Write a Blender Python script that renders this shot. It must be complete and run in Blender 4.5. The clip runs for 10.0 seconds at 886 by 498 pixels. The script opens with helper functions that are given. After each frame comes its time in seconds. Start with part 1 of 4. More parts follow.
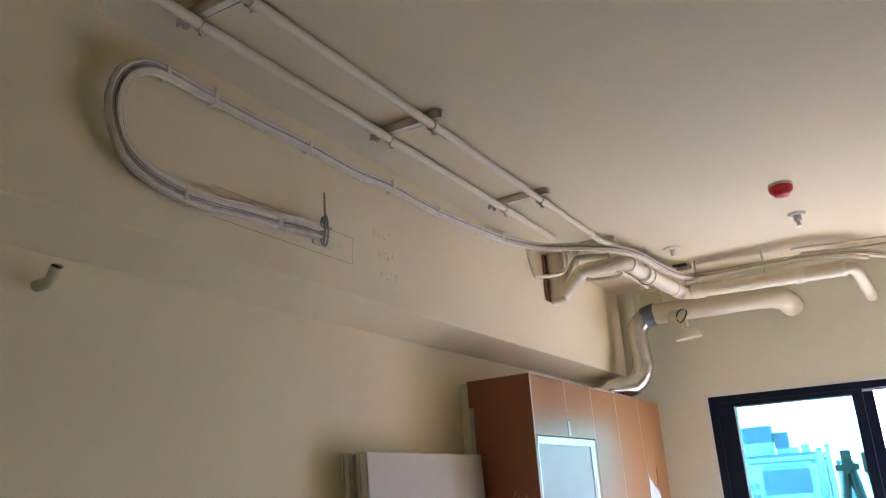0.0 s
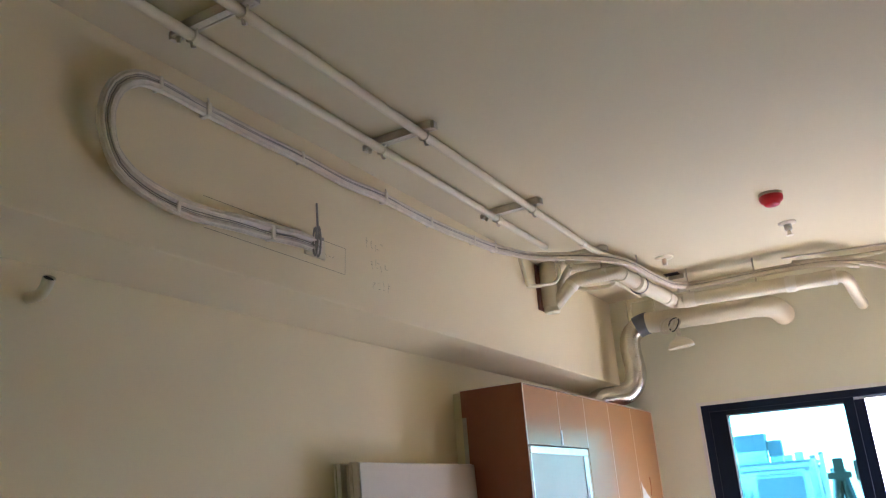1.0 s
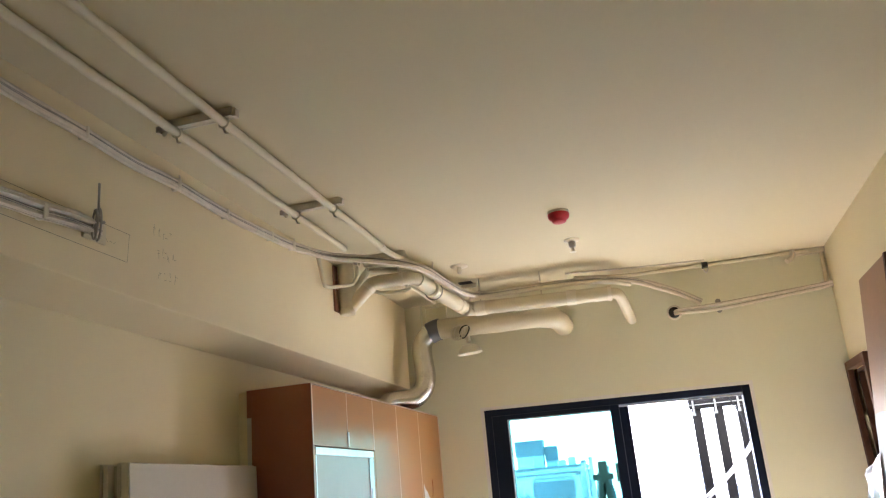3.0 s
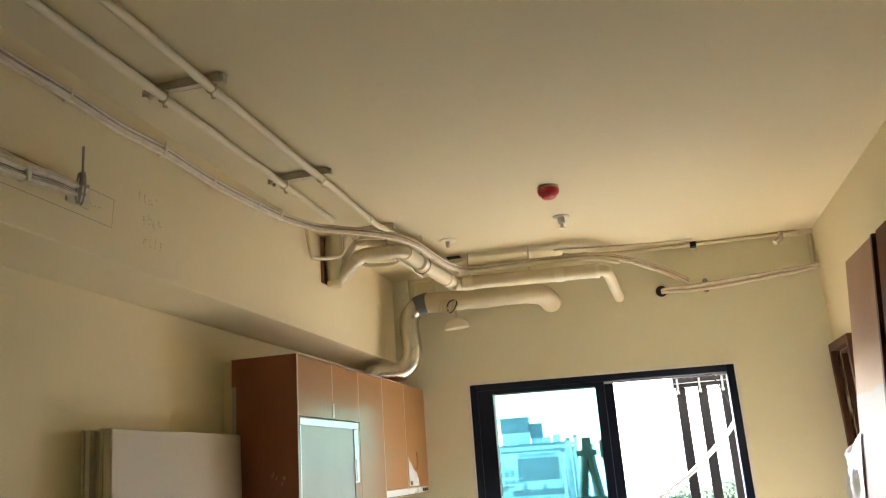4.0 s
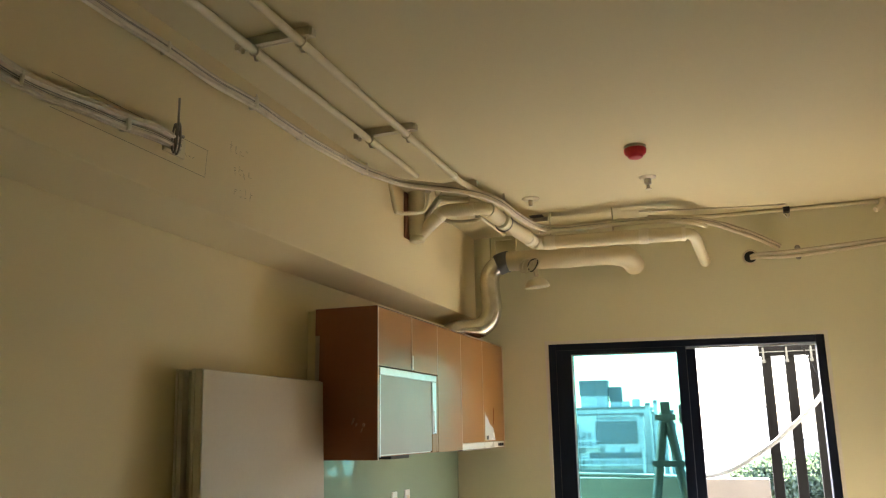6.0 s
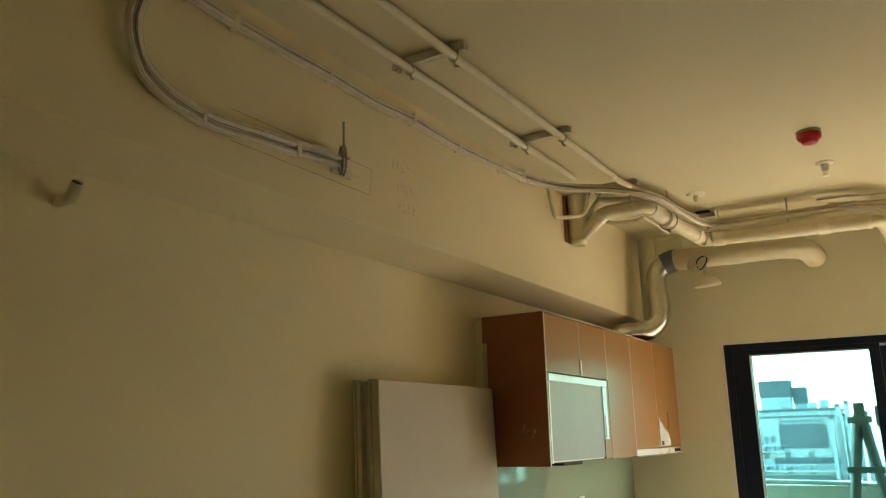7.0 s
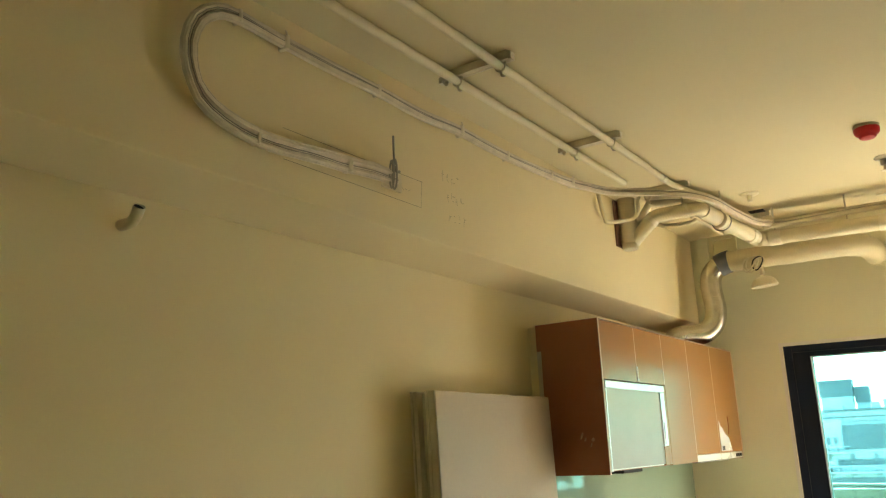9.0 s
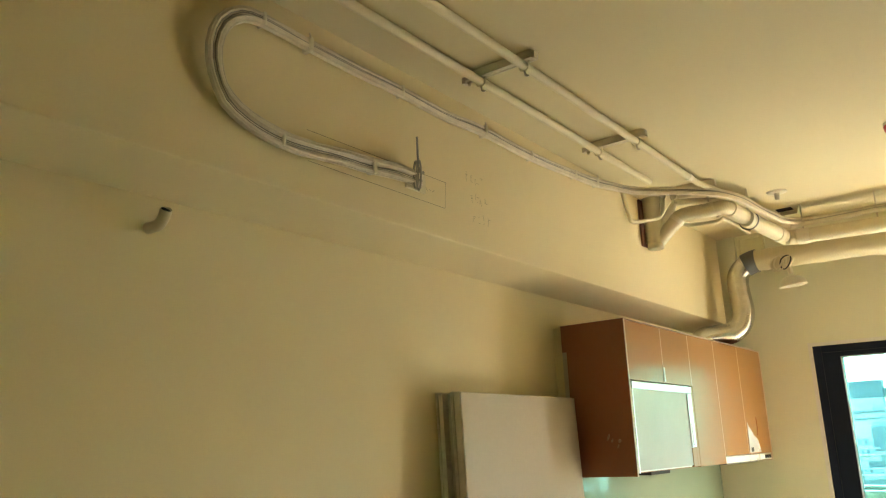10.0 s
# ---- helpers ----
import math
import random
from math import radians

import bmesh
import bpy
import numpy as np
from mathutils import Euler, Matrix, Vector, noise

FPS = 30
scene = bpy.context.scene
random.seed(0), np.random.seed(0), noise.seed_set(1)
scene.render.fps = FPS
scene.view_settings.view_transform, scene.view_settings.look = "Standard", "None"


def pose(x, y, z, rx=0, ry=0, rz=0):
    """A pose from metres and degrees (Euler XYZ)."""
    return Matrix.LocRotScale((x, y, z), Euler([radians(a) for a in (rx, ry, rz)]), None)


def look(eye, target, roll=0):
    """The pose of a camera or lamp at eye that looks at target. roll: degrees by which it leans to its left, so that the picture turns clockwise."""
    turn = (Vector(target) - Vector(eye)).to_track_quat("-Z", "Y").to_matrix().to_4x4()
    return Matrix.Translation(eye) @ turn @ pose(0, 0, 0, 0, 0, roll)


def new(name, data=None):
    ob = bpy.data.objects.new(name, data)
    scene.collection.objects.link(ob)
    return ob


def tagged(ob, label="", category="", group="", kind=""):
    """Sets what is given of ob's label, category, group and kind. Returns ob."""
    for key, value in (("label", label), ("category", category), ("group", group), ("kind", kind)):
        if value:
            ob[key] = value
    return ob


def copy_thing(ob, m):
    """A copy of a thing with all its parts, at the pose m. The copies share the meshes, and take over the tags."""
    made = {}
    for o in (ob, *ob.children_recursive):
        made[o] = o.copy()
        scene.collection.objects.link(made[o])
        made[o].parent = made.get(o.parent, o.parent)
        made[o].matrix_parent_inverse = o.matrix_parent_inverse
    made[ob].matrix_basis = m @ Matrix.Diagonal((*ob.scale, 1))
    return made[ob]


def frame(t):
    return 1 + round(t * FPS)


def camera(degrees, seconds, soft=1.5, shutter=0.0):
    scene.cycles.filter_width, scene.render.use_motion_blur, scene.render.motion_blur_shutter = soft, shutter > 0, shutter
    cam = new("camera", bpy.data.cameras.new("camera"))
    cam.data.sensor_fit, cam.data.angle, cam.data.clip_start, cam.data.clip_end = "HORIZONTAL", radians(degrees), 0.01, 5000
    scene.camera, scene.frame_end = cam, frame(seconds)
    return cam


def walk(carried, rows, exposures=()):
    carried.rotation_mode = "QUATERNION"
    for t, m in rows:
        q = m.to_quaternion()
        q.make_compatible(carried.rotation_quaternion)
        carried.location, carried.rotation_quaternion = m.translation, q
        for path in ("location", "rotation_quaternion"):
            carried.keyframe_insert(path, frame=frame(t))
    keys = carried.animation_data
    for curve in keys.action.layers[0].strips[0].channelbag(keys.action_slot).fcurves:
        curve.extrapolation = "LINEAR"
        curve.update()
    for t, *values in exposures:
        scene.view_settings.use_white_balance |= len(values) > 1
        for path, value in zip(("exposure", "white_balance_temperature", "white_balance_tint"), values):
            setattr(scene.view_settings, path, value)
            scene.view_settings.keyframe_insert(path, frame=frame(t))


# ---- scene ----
cam = camera(57.6, 10.0, soft=1.2)
PATH = [
    (0, (-0.047, -0.429, 1.613), (-0.974, 1.24, 2.209), -4.1),
    (0.5, (-0.046, -0.431, 1.615), (-0.967, 1.237, 2.222), -4.3),
    (1, (-0.037, -0.436, 1.614), (-0.946, 1.236, 2.23), -4.4),
    (1.5, (-0.034, -0.431, 1.617), (-0.86, 1.286, 2.226), -5.2),
    (2, (-0.031, -0.43, 1.613), (-0.753, 1.334, 2.217), -5.7),
    (2.5, (-0.029, -0.424, 1.608), (-0.578, 1.404, 2.204), -5.8),
    (2.7, (-0.024, -0.419, 1.603), (-0.512, 1.428, 2.197), -5.6),
    (3.8, (-0.022, -0.395, 1.591), (-0.464, 1.47, 2.163), -4.7),
    (4, (-0.022, -0.391, 1.586), (-0.468, 1.485, 2.117), -4.1),
    (4.5, (-0.022, -0.38, 1.576), (-0.473, 1.511, 2.045), -2.2),
    (5, (-0.014, -0.394, 1.571), (-0.463, 1.501, 2.029), -1.9),
    (5.2, (-0.02, -0.392, 1.568), (-0.471, 1.503, 2.021), -2.0),
    (6.3, (-0.009, -0.412, 1.573), (-0.802, 1.37, 2.016), -0.8),
    (6.5, (-0.013, -0.42, 1.571), (-0.9, 1.315, 2.021), -1.0),
    (7, (-0.016, -0.415, 1.576), (-1.023, 1.25, 2.038), -1.4),
    (7.5, (-0.015, -0.41, 1.572), (-1.048, 1.237, 2.041), -2.5),
    (8, (-0.023, -0.407, 1.575), (-1.052, 1.241, 2.049), -2.7),
    (8.5, (-0.022, -0.413, 1.581), (-1.06, 1.228, 2.058), -2.7),
    (9, (-0.031, -0.433, 1.59), (-1.131, 1.166, 2.072), -2.4),
    (9.5, (-0.038, -0.434, 1.589), (-1.182, 1.133, 2.074), -2.3),
    (10, (-0.04, -0.431, 1.589), (-1.185, 1.134, 2.077), -2.4),
]
EXPOSURE = [(0.0, 5.09, 5040, 31), (2.5, 4.98, 5320, 26), (4.5, 4.68, 6450, 17), (5.0, 4.48, 6550, 16), (6.5, 4.36, 6980, 14), (7.5, 4.52, 7517, 9), (9.0, 5.07, 7227, 7), (10.0, 5.3, 7179, 7)]
walk(cam, [(t, look(eye, target, roll)) for t, eye, target, roll in PATH], EXPOSURE)

# ---------- world and light ----------
world = bpy.data.worlds.new("world")
scene.world = world
world.use_nodes = True
wn = world.node_tree.nodes
sky = wn.new("ShaderNodeTexSky")
sky.sky_type = "NISHITA"
sky.sun_disc = False
sky.sun_elevation = radians(50.6)
sky.sun_rotation = radians(-43)
sky.air_density = 1.2
sky.dust_density = 1.5
sky.ozone_density = 1.0
wn["Background"].inputs["Strength"].default_value = 0.15
world.node_tree.links.new(sky.outputs[0], wn["Background"].inputs[0])

sun = new("sun", bpy.data.lights.new("sun", "SUN"))
sun.data.energy = 4.8
sun.data.angle = radians(0.5)
sun.data.color = (1.0, 0.95, 0.88)
sun.matrix_world = look((-28, 30, 50), (0, 0, 0))


# ---------- materials ----------
def mat(name, color, rough=0.6, metal=0.0, var=0.08, scale=6.0, fine=90.0, bump=0.05, gloss_var=0.08, tint=None, coat=0.0, spec=0.5):
    """Principled paint with two scales of colour variation, fine relief and uneven gloss."""
    m = bpy.data.materials.new(name)
    m.use_nodes = True
    nt = m.node_tree
    n, l = nt.nodes, nt.links
    b = n["Principled BSDF"]
    tc = n.new("ShaderNodeTexCoord")
    big = n.new("ShaderNodeTexNoise")
    big.inputs["Scale"].default_value = scale
    big.inputs["Detail"].default_value = 5
    small = n.new("ShaderNodeTexNoise")
    small.inputs["Scale"].default_value = fine
    small.inputs["Detail"].default_value = 4
    for t in (big, small):
        l.new(tc.outputs["Object"], t.inputs["Vector"])
    add = n.new("ShaderNodeMath")
    add.operation = "MULTIPLY_ADD"
    l.new(small.outputs["Fac"], add.inputs[0])
    add.inputs[1].default_value = 0.35
    l.new(big.outputs["Fac"], add.inputs[2])
    ramp = n.new("ShaderNodeMapRange")
    ramp.inputs["From Min"].default_value = 0.4
    ramp.inputs["From Max"].default_value = 0.95
    l.new(add.outputs[0], ramp.inputs["Value"])
    mix = n.new("ShaderNodeMix")
    mix.data_type = "RGBA"
    dark = tint or tuple(c * (1 - 2 * var) for c in color)
    mix.inputs["A"].default_value = (*dark, 1)
    mix.inputs["B"].default_value = (*color, 1)
    l.new(ramp.outputs[0], mix.inputs["Factor"])
    l.new(mix.outputs["Result"], b.inputs["Base Color"])
    rr = n.new("ShaderNodeMapRange")
    rr.inputs["To Min"].default_value = max(0.02, rough - gloss_var)
    rr.inputs["To Max"].default_value = min(1, rough + gloss_var)
    l.new(big.outputs["Fac"], rr.inputs["Value"])
    l.new(rr.outputs[0], b.inputs["Roughness"])
    b.inputs["Metallic"].default_value = metal
    b.inputs["Coat Weight"].default_value = coat
    b.inputs["Specular IOR Level"].default_value = spec
    if bump:
        bp = n.new("ShaderNodeBump")
        bp.inputs["Strength"].default_value = bump
        bp.inputs["Distance"].default_value = 0.004
        l.new(add.outputs[0], bp.inputs["Height"])
        l.new(bp.outputs[0], b.inputs["Normal"])
    return m


def tinted_glass(name, color, rough=0.0):
    m = bpy.data.materials.new(name)
    m.use_nodes = True
    nt = m.node_tree
    nt.nodes.remove(nt.nodes["Principled BSDF"])
    out = nt.nodes["Material Output"]
    tr = nt.nodes.new("ShaderNodeBsdfTransparent")
    tr.inputs["Color"].default_value = (*color, 1)
    gl = nt.nodes.new("ShaderNodeBsdfGlossy")
    gl.inputs["Roughness"].default_value = rough
    fr = nt.nodes.new("ShaderNodeFresnel")
    fr.inputs["IOR"].default_value = 1.5
    mx = nt.nodes.new("ShaderNodeMixShader")
    nt.links.new(fr.outputs[0], mx.inputs[0])
    nt.links.new(tr.outputs[0], mx.inputs[1])
    nt.links.new(gl.outputs[0], mx.inputs[2])
    nt.links.new(mx.outputs[0], out.inputs["Surface"])
    return m


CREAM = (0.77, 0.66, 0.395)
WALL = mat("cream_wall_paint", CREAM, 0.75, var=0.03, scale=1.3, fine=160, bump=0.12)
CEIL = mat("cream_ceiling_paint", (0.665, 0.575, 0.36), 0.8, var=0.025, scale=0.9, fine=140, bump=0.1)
# yellower paint of the end wall, lightened: window glare is put into the colour
WALLW = mat("yellow_wall_paint_glare_lightened", (0.81, 0.785, 0.585), 0.75, var=0.03, scale=1.3, fine=160, bump=0.12)
BEAMP = mat("cream_beam_paint", (0.775, 0.655, 0.4), 0.7, var=0.035, scale=1.7, fine=150, bump=0.12)
FLOOR = mat("worn_floor_screed", (0.27, 0.235, 0.18), 0.4, var=0.06, scale=2)
CAULK = mat("white_caulk", (0.8, 0.77, 0.7), 0.6, var=0.05, scale=9)
PVC = mat("painted_pvc", (0.71, 0.625, 0.43), 0.5, var=0.05, scale=7, fine=120, bump=0.05)
PVCW = mat("white_pvc", (0.77, 0.695, 0.54), 0.4, var=0.05, scale=8, fine=120, bump=0.04)
CABLE = mat("white_cable_sheath", (0.79, 0.695, 0.55), 0.45, var=0.1, scale=22, fine=150, bump=0.1)
HOSE = mat("translucent_white_hose", (0.125, 0.12, 0.122), 0.5, var=0.08, scale=20)
# CABLE slightly darkened: shade on the outer tube is put into its colour
CABLEM = mat("cable_sheath_shade_toned", (0.74, 0.645, 0.505), 0.5, var=0.12, scale=22, fine=150, bump=0.1)
CABLED = mat("grey_cable_sheath", (0.36, 0.32, 0.27), 0.5, var=0.12, scale=22, fine=150, bump=0.1)
STRUT = mat("galvanised_strut_painted", (0.7, 0.62, 0.48), 0.55, 0.0, var=0.12, scale=14, fine=120, bump=0.1)
HOOK = mat("grey_hook_plastic", (0.05, 0.05, 0.05), 0.6, var=0.1)
STEEL = mat("bare_steel", (0.35, 0.33, 0.3), 0.4, 0.9, var=0.15, scale=25)
# near-black: shade inside holes put into colour; also the drip tray's own black
DARK = mat("black_hole_shade_and_tray", (0.02, 0.018, 0.015), 0.8, var=0.1)
BROWNW = mat("reddish_brown_wood", (0.3, 0.135, 0.085), 0.55, var=0.2, scale=12, fine=60)
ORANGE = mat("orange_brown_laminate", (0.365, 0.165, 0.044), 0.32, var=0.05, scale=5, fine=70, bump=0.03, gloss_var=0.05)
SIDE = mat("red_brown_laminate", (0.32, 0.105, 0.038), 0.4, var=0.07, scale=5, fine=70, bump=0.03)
EDGE = mat("pale_edge_banding", (0.72, 0.58, 0.45), 0.45, var=0.06, scale=15)
SCUFF = mat("rubbed_laminate", (0.5, 0.29, 0.18), 0.5, var=0.25, scale=60)
FILLER = mat("grey_filler", (0.6, 0.54, 0.44), 0.7, var=0.1, scale=10)
ALU = mat("brushed_aluminium", (0.78, 0.81, 0.83), 0.38, 0.55, var=0.06, scale=20, fine=200)
FROST = mat("frosted_glass_front", (0.42, 0.375, 0.33), 0.34, var=0.05, scale=8, bump=0.02, spec=0.3)
HOODW = mat("white_enamel", (0.8, 0.78, 0.72), 0.3, var=0.03, scale=10)
SPLASH = mat("pale_green_glass", (0.29, 0.38, 0.28), 0.08, var=0.03, scale=2, bump=0.0, gloss_var=0.03, coat=0.6)
BLACKP = mat("black_plastic", (0.02, 0.02, 0.022), 0.45, var=0.1)
FRAME = mat("dark_navy_aluminium", (0.009, 0.015, 0.034), 0.45, 0.0, var=0.12, scale=9, gloss_var=0.1, spec=0.2)
GLASS = tinted_glass("teal_window_glass", (0.57, 0.77, 0.765))
RED = mat("red_plastic", (0.55, 0.012, 0.02), 0.35, var=0.08, scale=20)
CHROME = mat("worn_chrome", (0.6, 0.58, 0.54), 0.3, 1.0, var=0.1, scale=30)
FLEX = mat("aluminium_foil_duct", (0.7, 0.69, 0.65), 0.19, 1.0, var=0.12, scale=12, fine=80, bump=0.15)
TAPE = mat("grey_duct_tape", (0.16, 0.17, 0.18), 0.5, 0.3, var=0.1, scale=18)
BOARD = mat("primed_board", (0.52, 0.45, 0.335), 0.65, var=0.05, scale=2.2, fine=60, bump=0.06)
# same primer, lightened: light on the sheet ends is put into the colour
BOARD_LIT = mat("primed_board_lightened", (0.74, 0.65, 0.5), 0.75, var=0.1, scale=14)
DOORW = mat("dark_stained_door_wood", (0.115, 0.054, 0.03), 0.55, var=0.2, scale=5, fine=40, spec=0.25)
LEAF = mat("light_brown_veneer", (0.4, 0.235, 0.125), 0.5, var=0.12, scale=3, fine=40, spec=0.35)
DLEAF = mat("dark_red_veneer", (0.15, 0.055, 0.028), 0.55, var=0.15, scale=3, fine=40, spec=0.15)
# grey of the film includes the window's sheen on the leaf, as colour
CLING = mat("film_with_painted_sheen", (0.31, 0.268, 0.238), 0.5, var=0.08, scale=7, bump=0.1, spec=0.32)
FILM = mat("white_protective_film", (0.82, 0.82, 0.82), 0.25, var=0.05, scale=9, bump=0.3)
LABELM = mat("yellowed_paper", (0.82, 0.77, 0.52), 0.7, var=0.06)
PENCIL = mat("pencil_line", (0.44, 0.375, 0.26), 0.7, var=0.25, scale=40)
CONC = mat("weathered_parapet_paint", (0.17, 0.145, 0.13), 0.8, var=0.1, scale=3, bump=0.2)
# assumed pale tone, so the unseen balcony floor reflects sun up into the room
BALC = mat("balcony_bounce_floor", (0.5, 0.47, 0.42), 0.6, var=0.1, scale=3, bump=0.15)
POST = mat("dark_grey_louvre", (0.006, 0.0055, 0.006), 0.6, 0.0, var=0.15, scale=6, spec=0.04)
LADDER = mat("weathered_ladder_wood", (0.035, 0.034, 0.032), 0.6, var=0.15, scale=9)
BWHITE = mat("facade_white_tile", (0.56, 0.55, 0.54), 0.6, var=0.06, scale=0.4, fine=4)
BGREY = mat("facade_grey_tile", (0.16, 0.165, 0.17), 0.6, var=0.08, scale=0.4, fine=4)
# paler copy of BWIN: brightness of the hazy distance put into the glazing colour
BPALE = mat("window_painted_bright", (0.42, 0.43, 0.44), 0.4, var=0.06, scale=0.6)
BWIN = mat("facade_window", (0.2, 0.21, 0.22), 0.3, var=0.1, scale=0.6)
GROUND = mat("distant_city_ground", (0.24, 0.24, 0.22), 0.9, var=0.2, scale=0.04, fine=0.6)
BARK = mat("bark", (0.12, 0.09, 0.06), 0.9, var=0.2, scale=3)
LEAVES = mat("foliage", (0.12, 0.16, 0.12), 0.6, var=0.3, scale=0.8, fine=6)
# thin leaves let the light through
lt = LEAVES.node_tree
through_leaf, leaf_mix = lt.nodes.new("ShaderNodeBsdfTranslucent"), lt.nodes.new("ShaderNodeMixShader")
through_leaf.inputs["Color"].default_value = (0.16, 0.24, 0.12, 1)
leaf_mix.inputs[0].default_value = 0.5
lt.links.new(lt.nodes["Principled BSDF"].outputs[0], leaf_mix.inputs[1])
lt.links.new(through_leaf.outputs[0], leaf_mix.inputs[2])
lt.links.new(leaf_mix.outputs[0], lt.nodes["Material Output"].inputs["Surface"])


# ---------- building helpers ----------
ORIGIN = {}


def box(bm, x0, x1, y0, y1, z0, z1, bevel=0.0):
    m = Matrix.Translation(((x0 + x1) / 2, (y0 + y1) / 2, (z0 + z1) / 2)) @ Matrix.Diagonal((abs(x1 - x0), abs(y1 - y0), abs(z1 - z0), 1))
    g = bmesh.ops.create_cube(bm, size=1, matrix=m)
    if bevel:
        edges = list({e for v in g["verts"] for e in v.link_edges})
        bmesh.ops.bevel(bm, geom=edges, offset=bevel, segments=2, affect="EDGES", profile=0.6)
    return bm


def boxes(*rows, bevel=0.0):
    bm = bmesh.new()
    for r in rows:
        box(bm, *r, bevel=bevel)
    return bm


def smooth_path(points, step=0.04):
    """Catmull-Rom through the points."""
    p = [Vector(q) for q in points]
    p = [2 * p[0] - p[1], *p, 2 * p[-1] - p[-2]]
    out = []
    for a, b, c, d in zip(p, p[1:], p[2:], p[3:]):
        n = max(2, int((c - b).length / step))
        for i in range(n):
            t = i / n
            out.append(0.5 * (2 * b + (c - a) * t + (2 * a - 5 * b + 4 * c - d) * t * t + (3 * b - a - 3 * c + d) * t**3))
    return out + [p[-2]]


def tube(bm, points, radius, sides=12, smooth=True, step=0.04, ribs=None, caps=True, lumps=0.0):
    """A round tube along the points. ribs: (pitch, height) for a corrugated one. lumps: uneven wrapping."""
    path = smooth_path(points, step) if smooth else [Vector(q) for q in points]
    tangent = [(path[min(i + 1, len(path) - 1)] - path[max(i - 1, 0)]).normalized() for i in range(len(path))]
    up = Vector((0, 0, 1)) if abs(tangent[0].z) < 0.9 else Vector((1, 0, 0))
    side = tangent[0].cross(up).normalized()
    rings, run = [], 0.0
    for i, (q, t) in enumerate(zip(path, tangent)):
        side = (side - t * side.dot(t)).normalized()
        other = t.cross(side)
        if i:
            run += (q - path[i - 1]).length
        r = radius
        if ribs:
            r += ribs[1] * math.sin(2 * math.pi * run / ribs[0])
        if lumps:
            r += lumps * (noise.noise(q * 9) + 0.6 * noise.noise(q * 31))
        rings.append([bm.verts.new(q + r * (math.cos(a) * side + math.sin(a) * other)) for a in (2 * math.pi * k / sides for k in range(sides))])
    for a, b in zip(rings, rings[1:]):
        for k in range(sides):
            f = bm.faces.new((a[k], a[(k + 1) % sides], b[(k + 1) % sides], b[k]))
            f.smooth = True
    if caps:
        for ring in (rings[0][::-1], rings[-1]):
            bm.faces.new([bm.verts.new(v.co) for v in ring])
    return bm


def lathe(bm, profile, centre, axis="z", sides=28):
    """Turns a profile of (radius, height) round an axis through centre."""
    rings = []
    for r, h in profile:
        ring = []
        for k in range(sides):
            a = 2 * math.pi * k / sides
            u, v = r * math.cos(a), r * math.sin(a)
            off = {"z": (u, v, h), "y": (u, h, v), "x": (h, u, v)}[axis]
            ring.append(bm.verts.new(Vector(centre) + Vector(off)))
        rings.append(ring)
    for a, b in zip(rings, rings[1:]):
        for k in range(sides):
            f = bm.faces.new((a[k], a[(k + 1) % sides], b[(k + 1) % sides], b[k]))
            f.smooth = True
    bm.faces.new(rings[0])
    bm.faces.new(rings[-1])
    bmesh.ops.recalc_face_normals(bm, faces=bm.faces)
    return bm


def thing(name, origin, label, category, group="", kind=""):
    ob = new(name)
    ob.location = origin
    ob.empty_display_size = 0.1
    ORIGIN[ob] = Vector(origin)
    return tagged(ob, label, category, group, kind)


def part(name, bm, material, parent=None, label="", category="", group="", kind=""):
    """Links a bmesh given in world coordinates as one mesh object, under a thing or alone."""
    origin = ORIGIN.get(parent, Vector((0, 0, 0))).copy()
    if parent is None and bm.verts:
        lo = [min(v.co[k] for v in bm.verts) for k in range(3)]
        hi = [max(v.co[k] for v in bm.verts) for k in range(3)]
        origin = Vector(((lo[0] + hi[0]) / 2, (lo[1] + hi[1]) / 2, lo[2]))
    bmesh.ops.translate(bm, verts=bm.verts, vec=-origin)
    bmesh.ops.recalc_face_normals(bm, faces=bm.faces)
    me = bpy.data.meshes.new(name)
    bm.to_mesh(me)
    bm.free()
    me.materials.append(material)
    ob = new(name, me)
    if parent is None:
        ob.location = origin
    else:
        ob.parent = parent
    ORIGIN[ob] = origin
    return tagged(ob, label, category, group, kind)


def structure(name, bm, material, label, category):
    return part(name, bm, material, None, label, category, kind="structure")


# ---------- the room ----------
WX, BX, RX = -1.925, -1.74, 1.15      # left wall, beam face, right wall
WY, BACK = 5.15, -1.05                # window wall, wall behind
CZ, SOFFIT = 2.95, 2.356             # ceiling, underside of the beam
WL, WR, WT, WB = -1.222, 0.535, 2.15, 0.06   # balcony door opening
TH = 0.2



def settle(bm):
    """The lintel of the balcony door hangs two centimetres lower at its far end."""
    for v in bm.verts:
        if 2.0 < v.co.z < 2.3 and WL - 0.05 < v.co.x < WR + 0.05:
            v.co.z -= 0.021 * (v.co.x - WL) / (WR - WL)
    return bm


structure("floor", boxes((WX, RX, BACK, WY, -0.15, 0)), FLOOR, "worn grey-brown floor of the unfinished room", "floor")
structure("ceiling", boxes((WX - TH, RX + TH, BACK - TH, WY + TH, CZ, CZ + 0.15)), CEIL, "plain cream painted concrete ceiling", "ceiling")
structure("wall_left", boxes((WX - TH, WX, BACK, WY, 0, CZ)), WALL, "cream painted plaster wall under a deep beam", "wall")
bm = boxes((WX, BX, BACK, WY, SOFFIT, CZ + 0.02), bevel=0.006)
for v in bm.verts:          # the plastered underside falls towards the wall
    if v.co.z < SOFFIT + 0.1:
        v.co.z -= 0.31 * (BX - v.co.x)
structure("beam", bm, BEAMP, "deep cream painted concrete beam along the wall", "beam")
